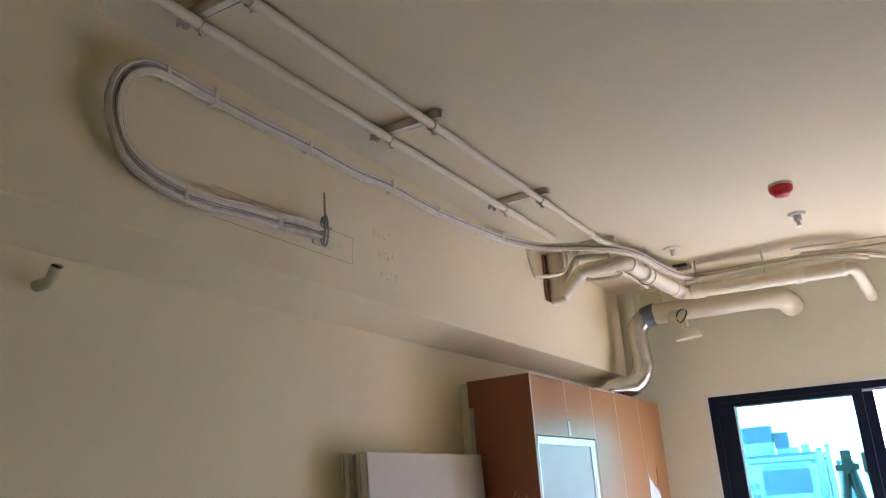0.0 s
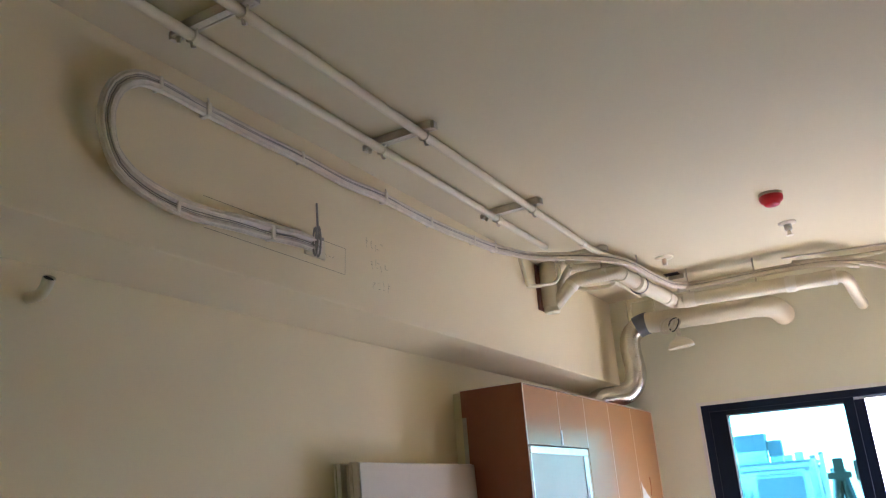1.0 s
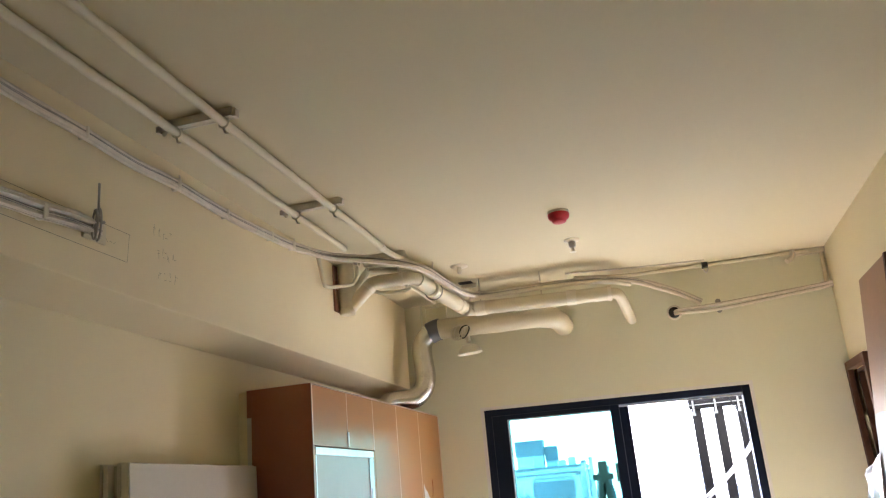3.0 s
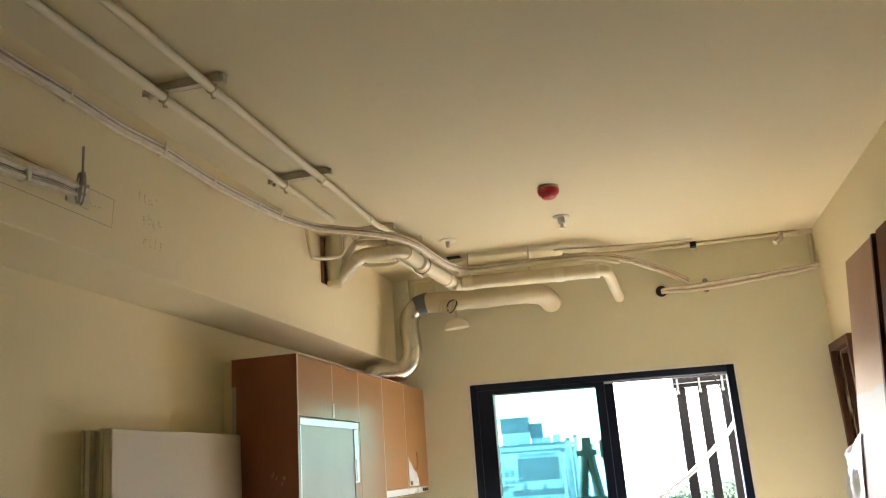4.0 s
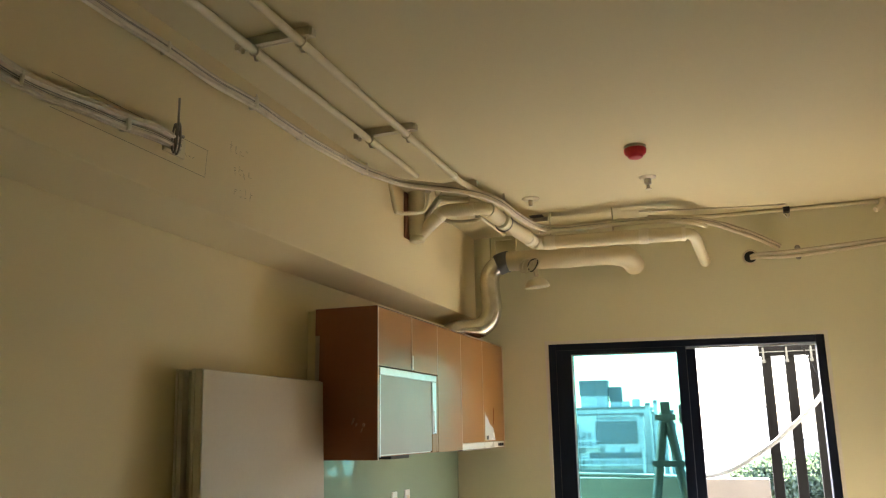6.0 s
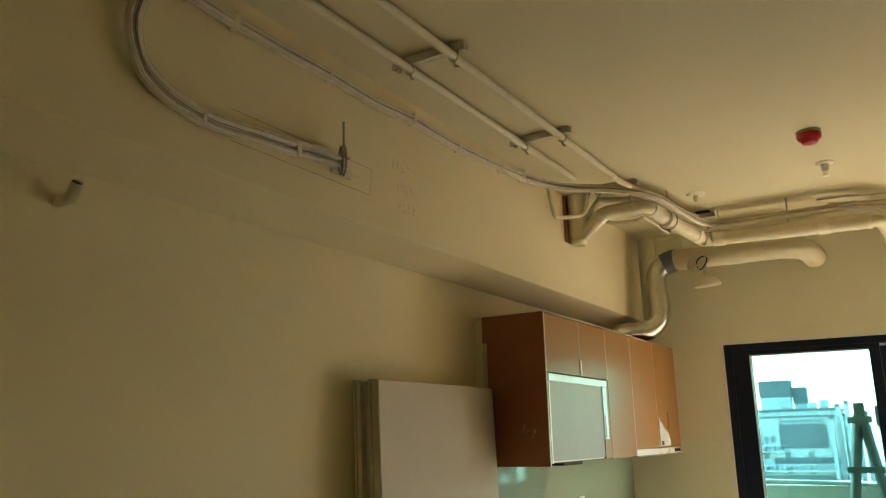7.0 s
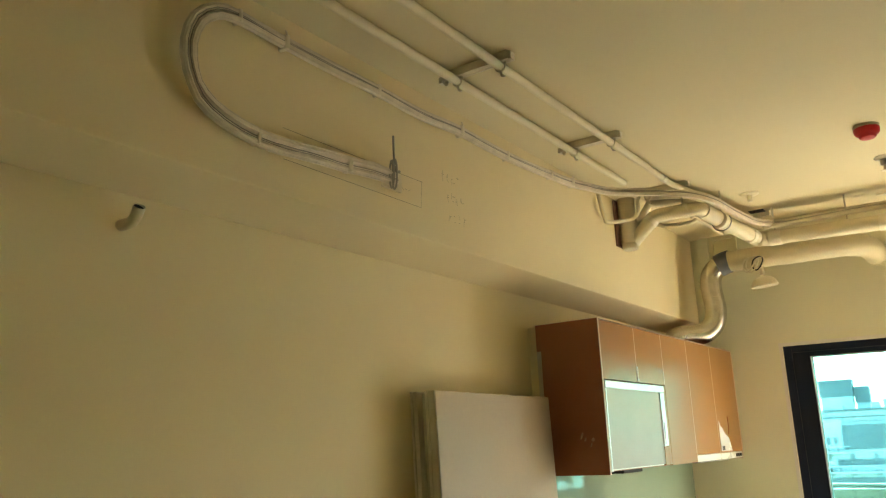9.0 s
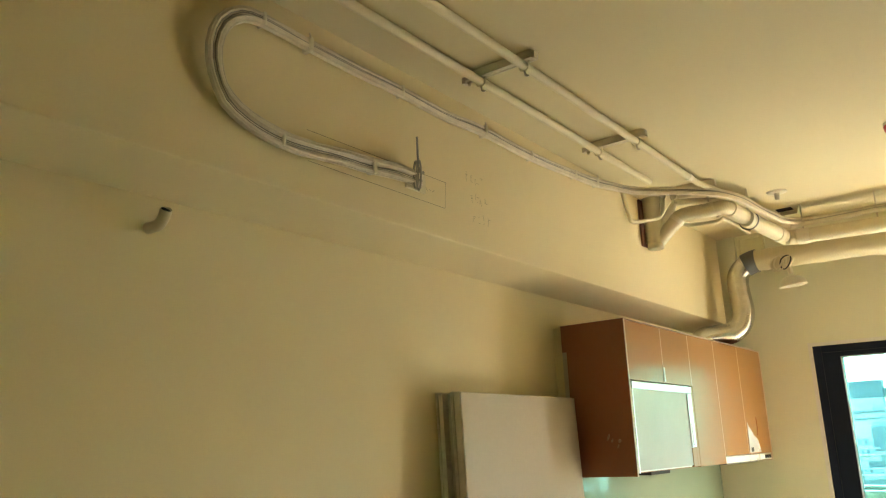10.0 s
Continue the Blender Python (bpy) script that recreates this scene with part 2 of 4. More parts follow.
structure("wall_window", settle(boxes((WX - TH, WL, WY, WY + TH, 0, CZ), (WR, RX + TH, WY, WY + TH, 0, CZ), (WL, WR, WY, WY + TH, WT, CZ), (WL, WR, WY, WY + TH, 0, WB))), WALLW, "cream painted end wall with a balcony door opening", "wall")
DY0, DY1, DZ = 4.68, 5.098, 2.14
structure("wall_right", boxes((RX, RX + TH, BACK, DY0, 0, CZ), (RX, RX + TH, DY1, WY, 0, CZ), (RX, RX + TH, DY0, DY1, DZ, CZ)), WALL, "cream painted plaster wall with a narrow doorway", "wall")
# out of view; its assumed nearness throws light back on surfaces facing it
structure("wall_back", boxes((WX - TH, RX + TH, BACK - TH, BACK, 0, CZ)), WALL, "unseen cream wall closing the room, set near to bounce light", "wall")

# white sealant line round the balcony door
c = 0.022
structure("trim", settle(boxes((WL - c, WL, WY - 0.004, WY + 0.05, WB, WT + c), (WR, WR + c, WY - 0.004, WY + 0.05, WB, WT + c), (WL, WR, WY - 0.004, WY + 0.05, WT, WT + c))), CAULK, "white sealant line round the dark balcony door frame", "trim")

# ---------- balcony door ----------
FY0, FY1 = WY + 0.012, WY + 0.115
door = thing("window_1", (0, WY, WB), "dark navy aluminium sliding balcony door with teal glass", "sliding door", kind="structure")
part("frame", settle(boxes((WL, WL + 0.05, FY0, FY1, WB, WT), (WR - 0.05, WR, FY0, FY1, WB, WT), (WL + 0.05, WR - 0.05, FY0, FY1, WT - 0.045, WT), (WL + 0.05, WR - 0.05, FY0, FY1, WB, WB + 0.05), bevel=0.003)), FRAME, door)


def sash(x0, x1, y, left, right):
    s = part("sash", settle(boxes((x0, x0 + left, y, y + 0.036, WB + 0.05, WT - 0.045), (x1 - right, x1, y, y + 0.036, WB + 0.05, WT - 0.045), (x0 + left, x1 - right, y, y + 0.036, WT - 0.075, WT - 0.045), (x0 + left, x1 - right, y, y + 0.036, WB + 0.05, WB + 0.13), bevel=0.002)), FRAME, door)
    ORIGIN[s] = ORIGIN[door]
    g = part("pane", settle(boxes((x0 + left, x1 - right, y + 0.015, y + 0.021, WB + 0.13, WT - 0.075))), GLASS, s, "teal tinted glass pane")
    g.visible_shadow = False
    part("gasket", settle(boxes((x0 + left, x0 + left + 0.008, y + 0.004, y + 0.012, WB + 0.13, WT - 0.075), (x0 + left + 0.008, x1 - right, y + 0.004, y + 0.012, WT - 0.081, WT - 0.075))), ALU, s, "pale glazing bead")
    return s


sash(WL + 0.05, -0.305, FY0 + 0.008, 0.105, 0.06)
sash(WL + 0.09, -0.245, FY0 + 0.052, 0.066, 0.11)
part("track", settle(boxes((WL + 0.05, WR - 0.05, FY0 + 0.044, FY0 + 0.05, WT - 0.06, WT - 0.045))), ALU, door)

# ---------- doorway in the right wall ----------
d1 = thing("door_1", (RX, DY0, 0), "dark stained wooden door standing ajar in its frame", "door", kind="structure")
cw = 0.05
part("casing", boxes((RX - 0.035, RX + 0.02, DY0 - cw, DY0, 0, DZ + cw), (RX - 0.035, RX + 0.02, DY1, DY1 + cw, 0, DZ + cw), (RX - 0.035, RX + 0.02, DY0, DY1, DZ, DZ + cw), bevel=0.004), DOORW, d1)
part("jamb", boxes((RX + 0.02, RX + TH, DY0, DY0 + 0.02, 0, DZ), (RX + 0.02, RX + TH, DY1 - 0.02, DY1, 0, DZ), (RX + 0.02, RX + TH, DY0 + 0.02, DY1 - 0.02, DZ - 0.02, DZ)), DOORW, d1)
lf = part("leaf", boxes((RX + 0.13, RX + 0.17, DY0 + 0.022, DY1 - 0.022, 0.01, DZ - 0.022), bevel=0.003), DOORW, d1)
part("moulding", boxes((RX + 0.118, RX + 0.13, DY0 + 0.09, DY0 + 0.11, 1.0, 2.0), (RX + 0.118, RX + 0.13, DY1 - 0.11, DY1 - 0.09, 1.0, 2.0), (RX + 0.118, RX + 0.13, DY0 + 0.11, DY1 - 0.11, 1.98, 2.0), bevel=0.003), BROWNW, d1)
part("label_plate", boxes((RX + 0.004, RX + 0.0195, DY1 - 0.004, DY1 - 0.0005, 1.77, 1.86)), LABELM, d1, "small yellowed paper notice")

# ---------- balcony and the view ----------
# never in view; acts as a reflector for the ceiling and beam
structure("balcony_floor", boxes((-4, 3, WY + TH, 6.55, -0.2, 0)), BALC, "unseen balcony floor made pale to bounce sunlight indoors", "balcony")
structure("parapet", boxes((-4, 0.165, 6.4, 6.55, 0, 1.18), bevel=0.008), CONC, "weathered beige balcony parapet", "parapet")
structure("outer_wall", boxes((-4, WX - TH, WY, WY + TH, -0.2, CZ + 0.15), (RX + TH, 3, WY, WY + TH, -0.2, CZ + 0.15)), CONC, "weathered outer wall beside the balcony", "wall")
structure("ground", boxes((-4000, 4000, 7, 4800, -14.5, -14)), GROUND, "hazy city ground far below the balcony", "ground")

grille = thing("louvre_screen", (0.36, 5.9, 0), "dark grey louvre screen hung on the balcony", "screen")
part("top_rail", boxes((0.16, 0.72, 5.86, 5.95, 2.062, 2.3), bevel=0.004), POST, grille)
part("hook_rail", boxes((0.16, 0.62, 5.846, 5.8535, 2.085, 2.092)), HOOK, grille)
for x in (0.21, 0.365, 0.525):
    s = part("slat", boxes((x - 0.034, x + 0.034, 5.88, 5.94, 0.0, 2.0615), bevel=0.006), POST, grille)
    ORIGIN[s] = ORIGIN[grille]
    k = part("hook", boxes((x - 0.026, x - 0.012, 5.84, 5.858, 2.03, 2.12), (x - 0.03, x - 0.008, 5.838, 5.858, 2.012, 2.034), bevel=0.003), HOOK, s, "small pale metal hook")

part("cord", tube(bmesh.new(), [(0.43, 5.835, 2.13), (0.455, 5.82, 2.1), (0.496, 5.81, 1.99), (0.53, 5.81, 1.89), (0.56, 5.81, 1.8)], 0.005, 6), POST, None, "thin dark cord hanging from the screen to the hose", "cord")
part("hose", tube(bmesh.new(), [(0.62, 5.78, 1.96), (0.56, 5.8, 1.81), (0.46, 5.8, 1.685), (0.345, 5.8, 1.58), (0.22, 5.8, 1.472), (0.096, 5.8, 1.388), (-0.112, 5.82, 1.27), (-0.35, 6.0, 1.215), (-0.7, 6.38, 1.2), (-1.1, 6.42, 1.205), (-1.6, 6.45, 1.215), (-2.2, 6.47, 1.2)], 0.0175, 10), HOSE, None, "white corrugated hose sagging across the balcony to the parapet", "hose")

lad = thing("step_ladder", (-0.52, 5.9, 0), "weathered wooden step ladder standing on the balcony", "ladder")
for a, b in ((-0.535, -0.79), (-0.515, -0.25)):
    part("leg", tube(bmesh.new(), [(a, 5.9, 1.68), (b, 5.9, 0)], 0.034, 4, smooth=False), LADDER, lad)
part("leg", tube(bmesh.new(), [(-0.40, 6.02, 1.70), (-0.24, 6.12, 0)], 0.034, 4, smooth=False), LADDER, lad)
part("head", boxes((-0.557, -0.49, 5.87, 5.93, 1.6, 1.76), bevel=0.008), LADDER, lad)
part("head", boxes((-0.435, -0.37, 5.99, 6.05, 1.6, 1.74), bevel=0.008), LADDER, lad)
for z, w in ((1.645, 0.075), (1.315, 0.115), (0.95, 0.17), (0.6, 0.22), (0.25, 0.27)):
    part("rung", boxes((-0.525 - w, -0.525 + w, 5.855, 5.875, z - 0.022, z + 0.022), bevel=0.003), LADDER, lad)


def building(name, x0, x1, y0, y1, top, label, wall=BWHITE, bands=(), windows=None, crown=None, glazing=BWIN):
    """A house block with a parapet crown, darker bands and windows in rows."""
    h = thing(name, ((x0 + x1) / 2, (y0 + y1) / 2, -14), label, "building", "houses across the city")
    part("wall", boxes((x0, x1, y0, y1, -14, top)), wall, h)
    o = min(0.12, 0.04 * (x1 - x0))
    part("roof", boxes((x0 - o, x1 + o, y0 - 0.12, y1 + 0.12, top, top + 0.18)), BGREY, h)
    if crown:
        part("crown", boxes((x0 - 0.06, x1 + 0.06, y0 - 0.06, y1, top - crown, top - 0.002)), BGREY, h)
    for z0, z1, a, b in bands:
        part("band", boxes((a, b, y0 - 0.1, y0, z0, z1)), BGREY, h)
    if windows:
        z, zs, w, hh, gap = windows
        while z > -10:
            x = x0 + gap * 0.6
            while x + w < x1:
                part("window", boxes((x, x + w, y0 - 0.05, y0, z, z + hh)), glazing, h)
                x += w + gap
            z -= zs
    return h


building("apartment_house", -11.0, -9.05, 60.5, 61.4, 4.9, "white tiled stair tower with a dark crown", crown=0.95, bands=((2.75, 3.0, -11.0, -9.05),), windows=(2.3, 3.0, 0.45, 0.5, 0.5))
building("apartment_house", -8.9, -8.1, 61, 61.6, 4.4, "narrow white lift tower with a dark crown", crown=0.9)
building("apartment_house", -11.6, -6.2, 59.2, 64, 2.9, "white tiled apartment house with a broad dark facade panel", bands=((0.5, 2.07, -9.8, -6.85), (2.5, 2.62, -11.5, -6.3), (-0.5, -0.1, -10.3, -6.3), (-1.6, -1.25, -11.5, -6.3), (-3, 1.9, -11.55, -11.0)), windows=(-0.15, 1.0, 0.3, 0.4, 1.1))
building("apartment_house", -13.5, -11.7, 62, 68, 2.2, "grey tiled house beside the white apartments", wall=BGREY, windows=(1.0, 1.2, 0.4, 0.6, 0.4))
for i, x in enumerate((-6.45, -6.15, -5.85, -5.5, -5.1, -4.7, -4.35)):
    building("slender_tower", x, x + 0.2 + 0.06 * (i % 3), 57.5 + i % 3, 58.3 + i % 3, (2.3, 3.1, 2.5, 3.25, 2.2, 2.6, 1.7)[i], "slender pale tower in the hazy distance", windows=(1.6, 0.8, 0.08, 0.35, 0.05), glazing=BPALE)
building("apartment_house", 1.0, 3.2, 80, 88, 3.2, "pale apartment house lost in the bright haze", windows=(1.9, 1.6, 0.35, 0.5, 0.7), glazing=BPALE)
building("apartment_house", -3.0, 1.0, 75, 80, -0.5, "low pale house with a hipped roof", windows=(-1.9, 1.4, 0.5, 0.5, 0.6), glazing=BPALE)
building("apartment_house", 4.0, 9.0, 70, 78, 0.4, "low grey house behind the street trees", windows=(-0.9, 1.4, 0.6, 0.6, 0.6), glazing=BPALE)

main = [o for o in scene.objects if o.name.startswith("apartment_house")][2]
for z, a, b in ((0.35, -11.5, -9.4), (-0.9, -11.5, -6.3)):
    part("balcony_rail", boxes((a, b, 58.75, 58.85, z + 0.32, z + 0.38), *[(a + 0.3 * k, a + 0.3 * k + 0.06, 58.75, 58.85, z, z + 0.32) for k in range(int((b - a) / 0.3))], (a, b, 58.7, 59.2, z - 0.1, z)), BWHITE, main)
for x, w, h in ((-10.6, 0.9, 0.25), (-7.9, 0.5, 0.4), (-7.2, 0.5, 0.55)):
    part("roof_box", boxes((x, x + w, 60, 60.6, 3.08, 3.08 + h)), BWHITE, main)
for k in range(14):
    part("window", boxes((-9.7 + 0.2 * k, -9.58 + 0.2 * k, 59.15, 59.2, 2.16, 2.36)), BWIN, main)
for k in range(2):
    for z in (0.9, 0.2, -0.9):
        part("window", boxes((-10.8 + 0.42 * k, -10.56 + 0.42 * k, 59.15, 59.2, z, z + 0.42)), BWIN, main)

rng = random.Random(4)


def tree(x, y, top, r):
    t = thing("street_tree", (x, y, -14), "dark green street tree far below the balcony", "tree", "street trees")
    part("trunk", tube(bmesh.new(), [(x, y, -14), (x + 0.2, y, top - 4), (x, y, top - 1.5)], 0.22, 8), BARK, t)
    bm = bmesh.new()
    for i in range(2200):
        d = Vector((rng.gauss(0, 1), rng.gauss(0, 1), rng.gauss(0, 1))).normalized() * r * rng.uniform(0.45, 1.0) ** 0.5
        q = Vector((x, y, top - r)) + Vector((d.x, d.y, d.z * 0.9))
        e = Euler((rng.uniform(0, 6), rng.uniform(0, 6), rng.uniform(0, 6))).to_matrix()
        s = rng.uniform(0.05, 0.13)
        vs = [bm.verts.new(q + e @ Vector(c)) for c in ((-s, -s * 0.5, 0), (s, -s * 0.6, 0.05), (s * 0.8, s * 0.6, 0), (-s * 0.7, s * 0.6, 0.06))]
        bm.faces.new(vs)
    part("crown", bm, LEAVES, t)


for x, y, top, r in ((0.2, 38, 0.2, 1.0), (1.2, 38.5, 0.5, 1.1), (2.2, 38, 0.35, 1.2), (3.1, 38, 0.7, 1.3), (4.1, 39, 0.6, 1.4), (5.2, 40, 1.0, 1.8), (2.0, 36, -1.2, 1.3), (3.6, 36, -1.0, 1.4)):
    tree(x, y, top, r)

# ---------- kitchen wall cabinet ----------
CX, CY0, CY1, CB, CT = -1.55, 3.0, 5.142, 1.45, 2.15
cab = thing("wall_cabinet", (-1.72, (CY0 + CY1) / 2, CB), "orange-brown laminate kitchen wall cabinet with a built-in dish dryer", "cabinet")
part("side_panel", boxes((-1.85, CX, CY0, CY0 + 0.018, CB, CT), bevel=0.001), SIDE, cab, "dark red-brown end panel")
part("scribe_strip", boxes((-1.874, -1.8502, CY0 + 0.002, CY0 + 0.016, 2.025, CT)), SIDE, cab)
part("filler", boxes((-1.883, -1.851, CY0 + 0.0205, CY0 + 0.034, CB, CT - 0.02)), FILLER, cab, "raw grey filler strip against the wall")
part("wall_filler", boxes((-1.9245, -1.8835, CY0 + 0.022, CY0 + 0.034, CB, CT - 0.004)), WALL, cab, "cream plaster fillet closing the gap to the wall")
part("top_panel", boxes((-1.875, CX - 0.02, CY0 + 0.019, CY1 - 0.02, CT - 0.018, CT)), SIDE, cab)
part("end_panel", boxes((-1.894, CX, CY1 - 0.018, CY1, CB + 0.005, CT - 0.008), bevel=0.001), EDGE, cab)
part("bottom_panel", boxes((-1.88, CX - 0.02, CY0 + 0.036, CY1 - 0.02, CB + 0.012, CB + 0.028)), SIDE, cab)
part("back_panel", boxes((-1.9245, -1.8805, CY0 + 0.25, CY1 - 0.02, CB + 0.012, CT)), FILLER, cab)
part("edge_banding", boxes((CX, CX + 0.0025, CY0, CY0 + 0.012, CB, CT)), EDGE, cab, "pale worn edge banding")
part("edge_banding", boxes((CX - 0.33, CX, CY0 + 0.001, CY0 + 0.018, CT, CT + 0.002), (CX - 0.018, CX, CY0 + 0.019, CY1, CT, CT + 0.002)), EDGE, cab)
seams = (3.016, 3.427, 3.802, 4.207, 4.645, 5.123)
low = (1.872, 1.872, 1.462, 1.502, 1.502)
for a, b, z in zip(seams, seams[1:], low):
    dr = part("cabinet_door", boxes((CX - 0.018, CX, a + 0.0018, b - 0.0018, z, CT - 0.006), bevel=0.0012), ORANGE, cab)
    ORIGIN[dr] = ORIGIN[cab]
    part("edge", boxes((CX - 0.016, CX + 0.0008, b - 0.003, b + 0.0025, z, CT - 0.006)), EDGE, dr)
part("filler_panel", boxes((CX - 0.018, CX, 3.7665, 3.7995, 1.466, 1.869), bevel=0.001), ORANGE, cab)
part("filler_panel", boxes((CX - 0.018, CX, 3.708, 3.7655, 1.466, 1.558), bevel=0.001), ORANGE, cab)
# white enamel instead of chrome paints the window's reflection on the pull
part("door_pull", boxes((CX, CX + 0.004, 3.42, 3.44, 1.88, 1.95), bevel=0.001), HOODW, cab, "small metal pull with its window glint painted white")
# dish dryer
dry = part("dish_dryer", boxes((CX - 0.3, CX - 0.012, 3.02, 3.765, 1.466, 1.868)), HOODW, cab, "built-in dish dryer")
ORIGIN[dry] = ORIGIN[cab]
part("glass_front", boxes((CX - 0.012, CX - 0.002, 3.036, 3.705, 1.472, 1.832), bevel=0.001), FROST, dry, "frosted glass front with blurred reflections")
part("frame_bar", boxes((CX - 0.012, CX + 0.006, 3.02, 3.765, 1.832, 1.866), bevel=0.003), ALU, dry)
part("frame_bar", boxes((CX - 0.012, CX + 0.003, 3.02, 3.034, 1.462, 1.831), bevel=0.002), ALU, dry)
part("frame_bar", boxes((CX - 0.012, CX + 0.004, 3.707, 3.765, 1.56, 1.831), bevel=0.003), ALU, dry)
part("handle", boxes((CX + 0.004, CX + 0.009, 3.718, 3.748, 1.57, 1.68), bevel=0.002), ALU, dry)
part("lower_tray", boxes((CX - 0.12, CX - 0.02, 3.2, 3.43, 1.447, 1.465), bevel=0.004), DARK, cab, "dark drip tray under the dish dryer")
# range hood
hood = part("range_hood", boxes((CX - 0.3, CX - 0.004, 4.212, 5.12, 1.462, 1.499), bevel=0.003), HOODW, cab, "white slim range hood front")
ORIGIN[hood] = ORIGIN[cab]
part("hood_lip", boxes((CX - 0.28, CX - 0.03, 4.3, 4.9, 1.454, 1.4615)), STEEL, hood)
for y in (4.99, 5.035, 5.08):
    part("button", boxes((CX - 0.004, CX + 0.003, y - 0.011, y + 0.011, 1.47, 1.49), bevel=0.002), BLACKP, hood)
# torn protective film and chips
bm = bmesh.new()
vs = [bm.verts.new((CX + 0.0015, y, z)) for y, z in ((4.662, 1.51), (4.89, 1.51), (4.87, 1.55), (4.85, 1.585), (4.81, 1.6), (4.77, 1.612), (4.73, 1.645), (4.69, 1.665), (4.67, 1.69))]
f = bm.faces.new(vs)
g = bmesh.ops.extrude_face_region(bm, geom=[f])
bmesh.ops.translate(bm, verts=[v for v in g["geom"] if isinstance(v, bmesh.types.BMVert)], vec=(0.002, 0, 0))
part("torn_film", bm, FILM, cab, "torn white protective film")
part("film_sticker", boxes((CX + 0.0035, CX + 0.005, 4.69, 4.735, 1.515, 1.54)), BLACKP, cab)
part("scratch", tube(bmesh.new(), [(CX + 0.001, 4.85, 1.61), (CX + 0.001, 4.87, 1.66), (CX + 0.001, 4.865, 1.72)], 0.003, 5), SIDE, cab)
for x, z, w, h in ((-1.672, 1.622, 0.01, 0.034), (-1.655, 1.607, 0.008, 0.018), (-1.618, 1.605, 0.014, 0.018), (-1.628, 1.582, 0.006, 0.02)):
    bm = bmesh.new()
    lathe(bm, [(0.5, 0), (0.4, -0.0015)], (0, 0, 0), "y", 9)
    bmesh.ops.transform(bm, matrix=Matrix.Translation((x, CY0 - 0.0002, z)) @ Matrix.Rotation(0.4, 4, "Y") @ Matrix.Diagonal((w, 1, h, 1)), verts=bm.verts)
    part("chip", bm, SCUFF, cab, "pale chipped spot")

# ---------- backsplash ----------
structure("backsplash", boxes((WX, -1.899, 2.97, WY - 0.002, 0.9, 1.445), bevel=0.002), SPLASH, "pale green back-painted glass splashback", "splashback")
for y in (4.0, 4.19):
    o = thing("wall_socket", (-1.899, y, 1.19), "white wall socket plate on the green splashback", "socket", "sockets on the splashback")
    part("plate", boxes((-1.899, -1.891, y - 0.035, y + 0.035, 1.12, 1.24), bevel=0.003), HOODW, o)
    part("insert", boxes((-1.891, -1.888, y - 0.02, y + 0.02, 1.15, 1.21), bevel=0.001), EDGE, o)

# ---------- boards leaning on the left wall ----------
def leaning_board(y0, y1, front, thick, top, lean, label, skin=None):
    """A sheet that stands on the floor and leans on the wall; front: x of its face at the top."""
    bm = bmesh.new()
    box(bm, -thick, 0, y0, y1, 0, top, bevel=0.0015)
    skin = skin or BOARD_LIT
    for v in bm.verts:
        v.co.x += front + lean * (top - v.co.z)
    return part("board", bm, skin, None, label, "board", "boards leaning on the wall")


leaning_board(2.05, 2.95, -1.802, 0.003, 1.803, 0.03, "cream primed sheet leaning on the wall", BOARD)
leaning_board(2.052, 2.94, -1.809, 0.028, 1.806, 0.03, "cream primed plywood board behind the front sheet")
leaning_board(2.05, 2.93, -1.84, 0.005, 1.808, 0.03, "thin primed sheet in the leaning stack")
leaning_board(2.05, 2.93, -1.847, 0.005, 1.806, 0.03, "second thin primed sheet in the leaning stack")
# darker BOARD skin paints in the shade of the recess
leaning_board(2.08, 2.95, -1.855, 0.031, 1.80, 0.03, "cream primed board set back in the stack", BOARD)
leaning_board(2.052, 2.93, -1.8905, 0.018, 1.806, 0.03, "rear primed board of the leaning stack")
leaning_board(2.05, 2.93, -1.9125, 0.009, 1.808, 0.03, "thin primed sheet behind the leaning stack")


# ---------- door leaves leaning on the right wall ----------
def leaning_leaf(y0, y1, face, thick, top, lean, skin, label):
    t = thing("door_leaf", (face, (y0 + y1) / 2, 0), label, "door leaf", "door leaves leaning on the wall")
    for name, rows, m in (("panel", ((0, thick, y0, y1, 0, top),), skin), ("edge_strip", ((-0.004, thick - 0.002, y0 - 0.028, y0 - 0.0005, 0, top + 0.004),), DOORW)):
        bm = boxes(*rows, bevel=0.002)
        for v in bm.verts:
            v.co.x += face - lean * (top - v.co.z)
        part(name, bm, m, t)
    return t


leaf_a = leaning_leaf(3.42, 3.93, 1.02, 0.036, 2.46, 0.108, LEAF, "light brown veneered door leaf leaning on the wall")
leaf_b = leaning_leaf(2.5, 3.37, 1.03, 0.03, 2.47, 0.108, DLEAF, "dark brown door leaf with a dark edge leaning on the wall")
bm = bmesh.new()
N, M = 40, 16
grid = []
for i in range(N):
    row = []
    z = 0.3 + (1.63 - 0.3) * i / (N - 1)
    for j in range(M):
        u = j / (M - 1)
        wob = noise.noise(Vector((u * 4, z * 6, 0.3)))
        tip = math.exp(-((z - 1.58) / 0.05) ** 2)
        fringe = 0.13 + 0.17 * tip + 0.06 * noise.noise(Vector((z * 5.1, 5, 1))) + 0.03 * noise.noise(Vector((z * 17, 2, 1)))
        y = 3.88 + u * (0.05 + fringe)
        zz = z - 0.1 * u * (i / (N - 1)) ** 6
        x = 1.02 - 0.108 * (2.46 - zz) - 0.012 - 0.012 * abs(wob) - 0.05 * u * u * (0.6 + 1.5 * wob)
        row.append(bm.verts.new((x, y, zz)))
    grid.append(row)
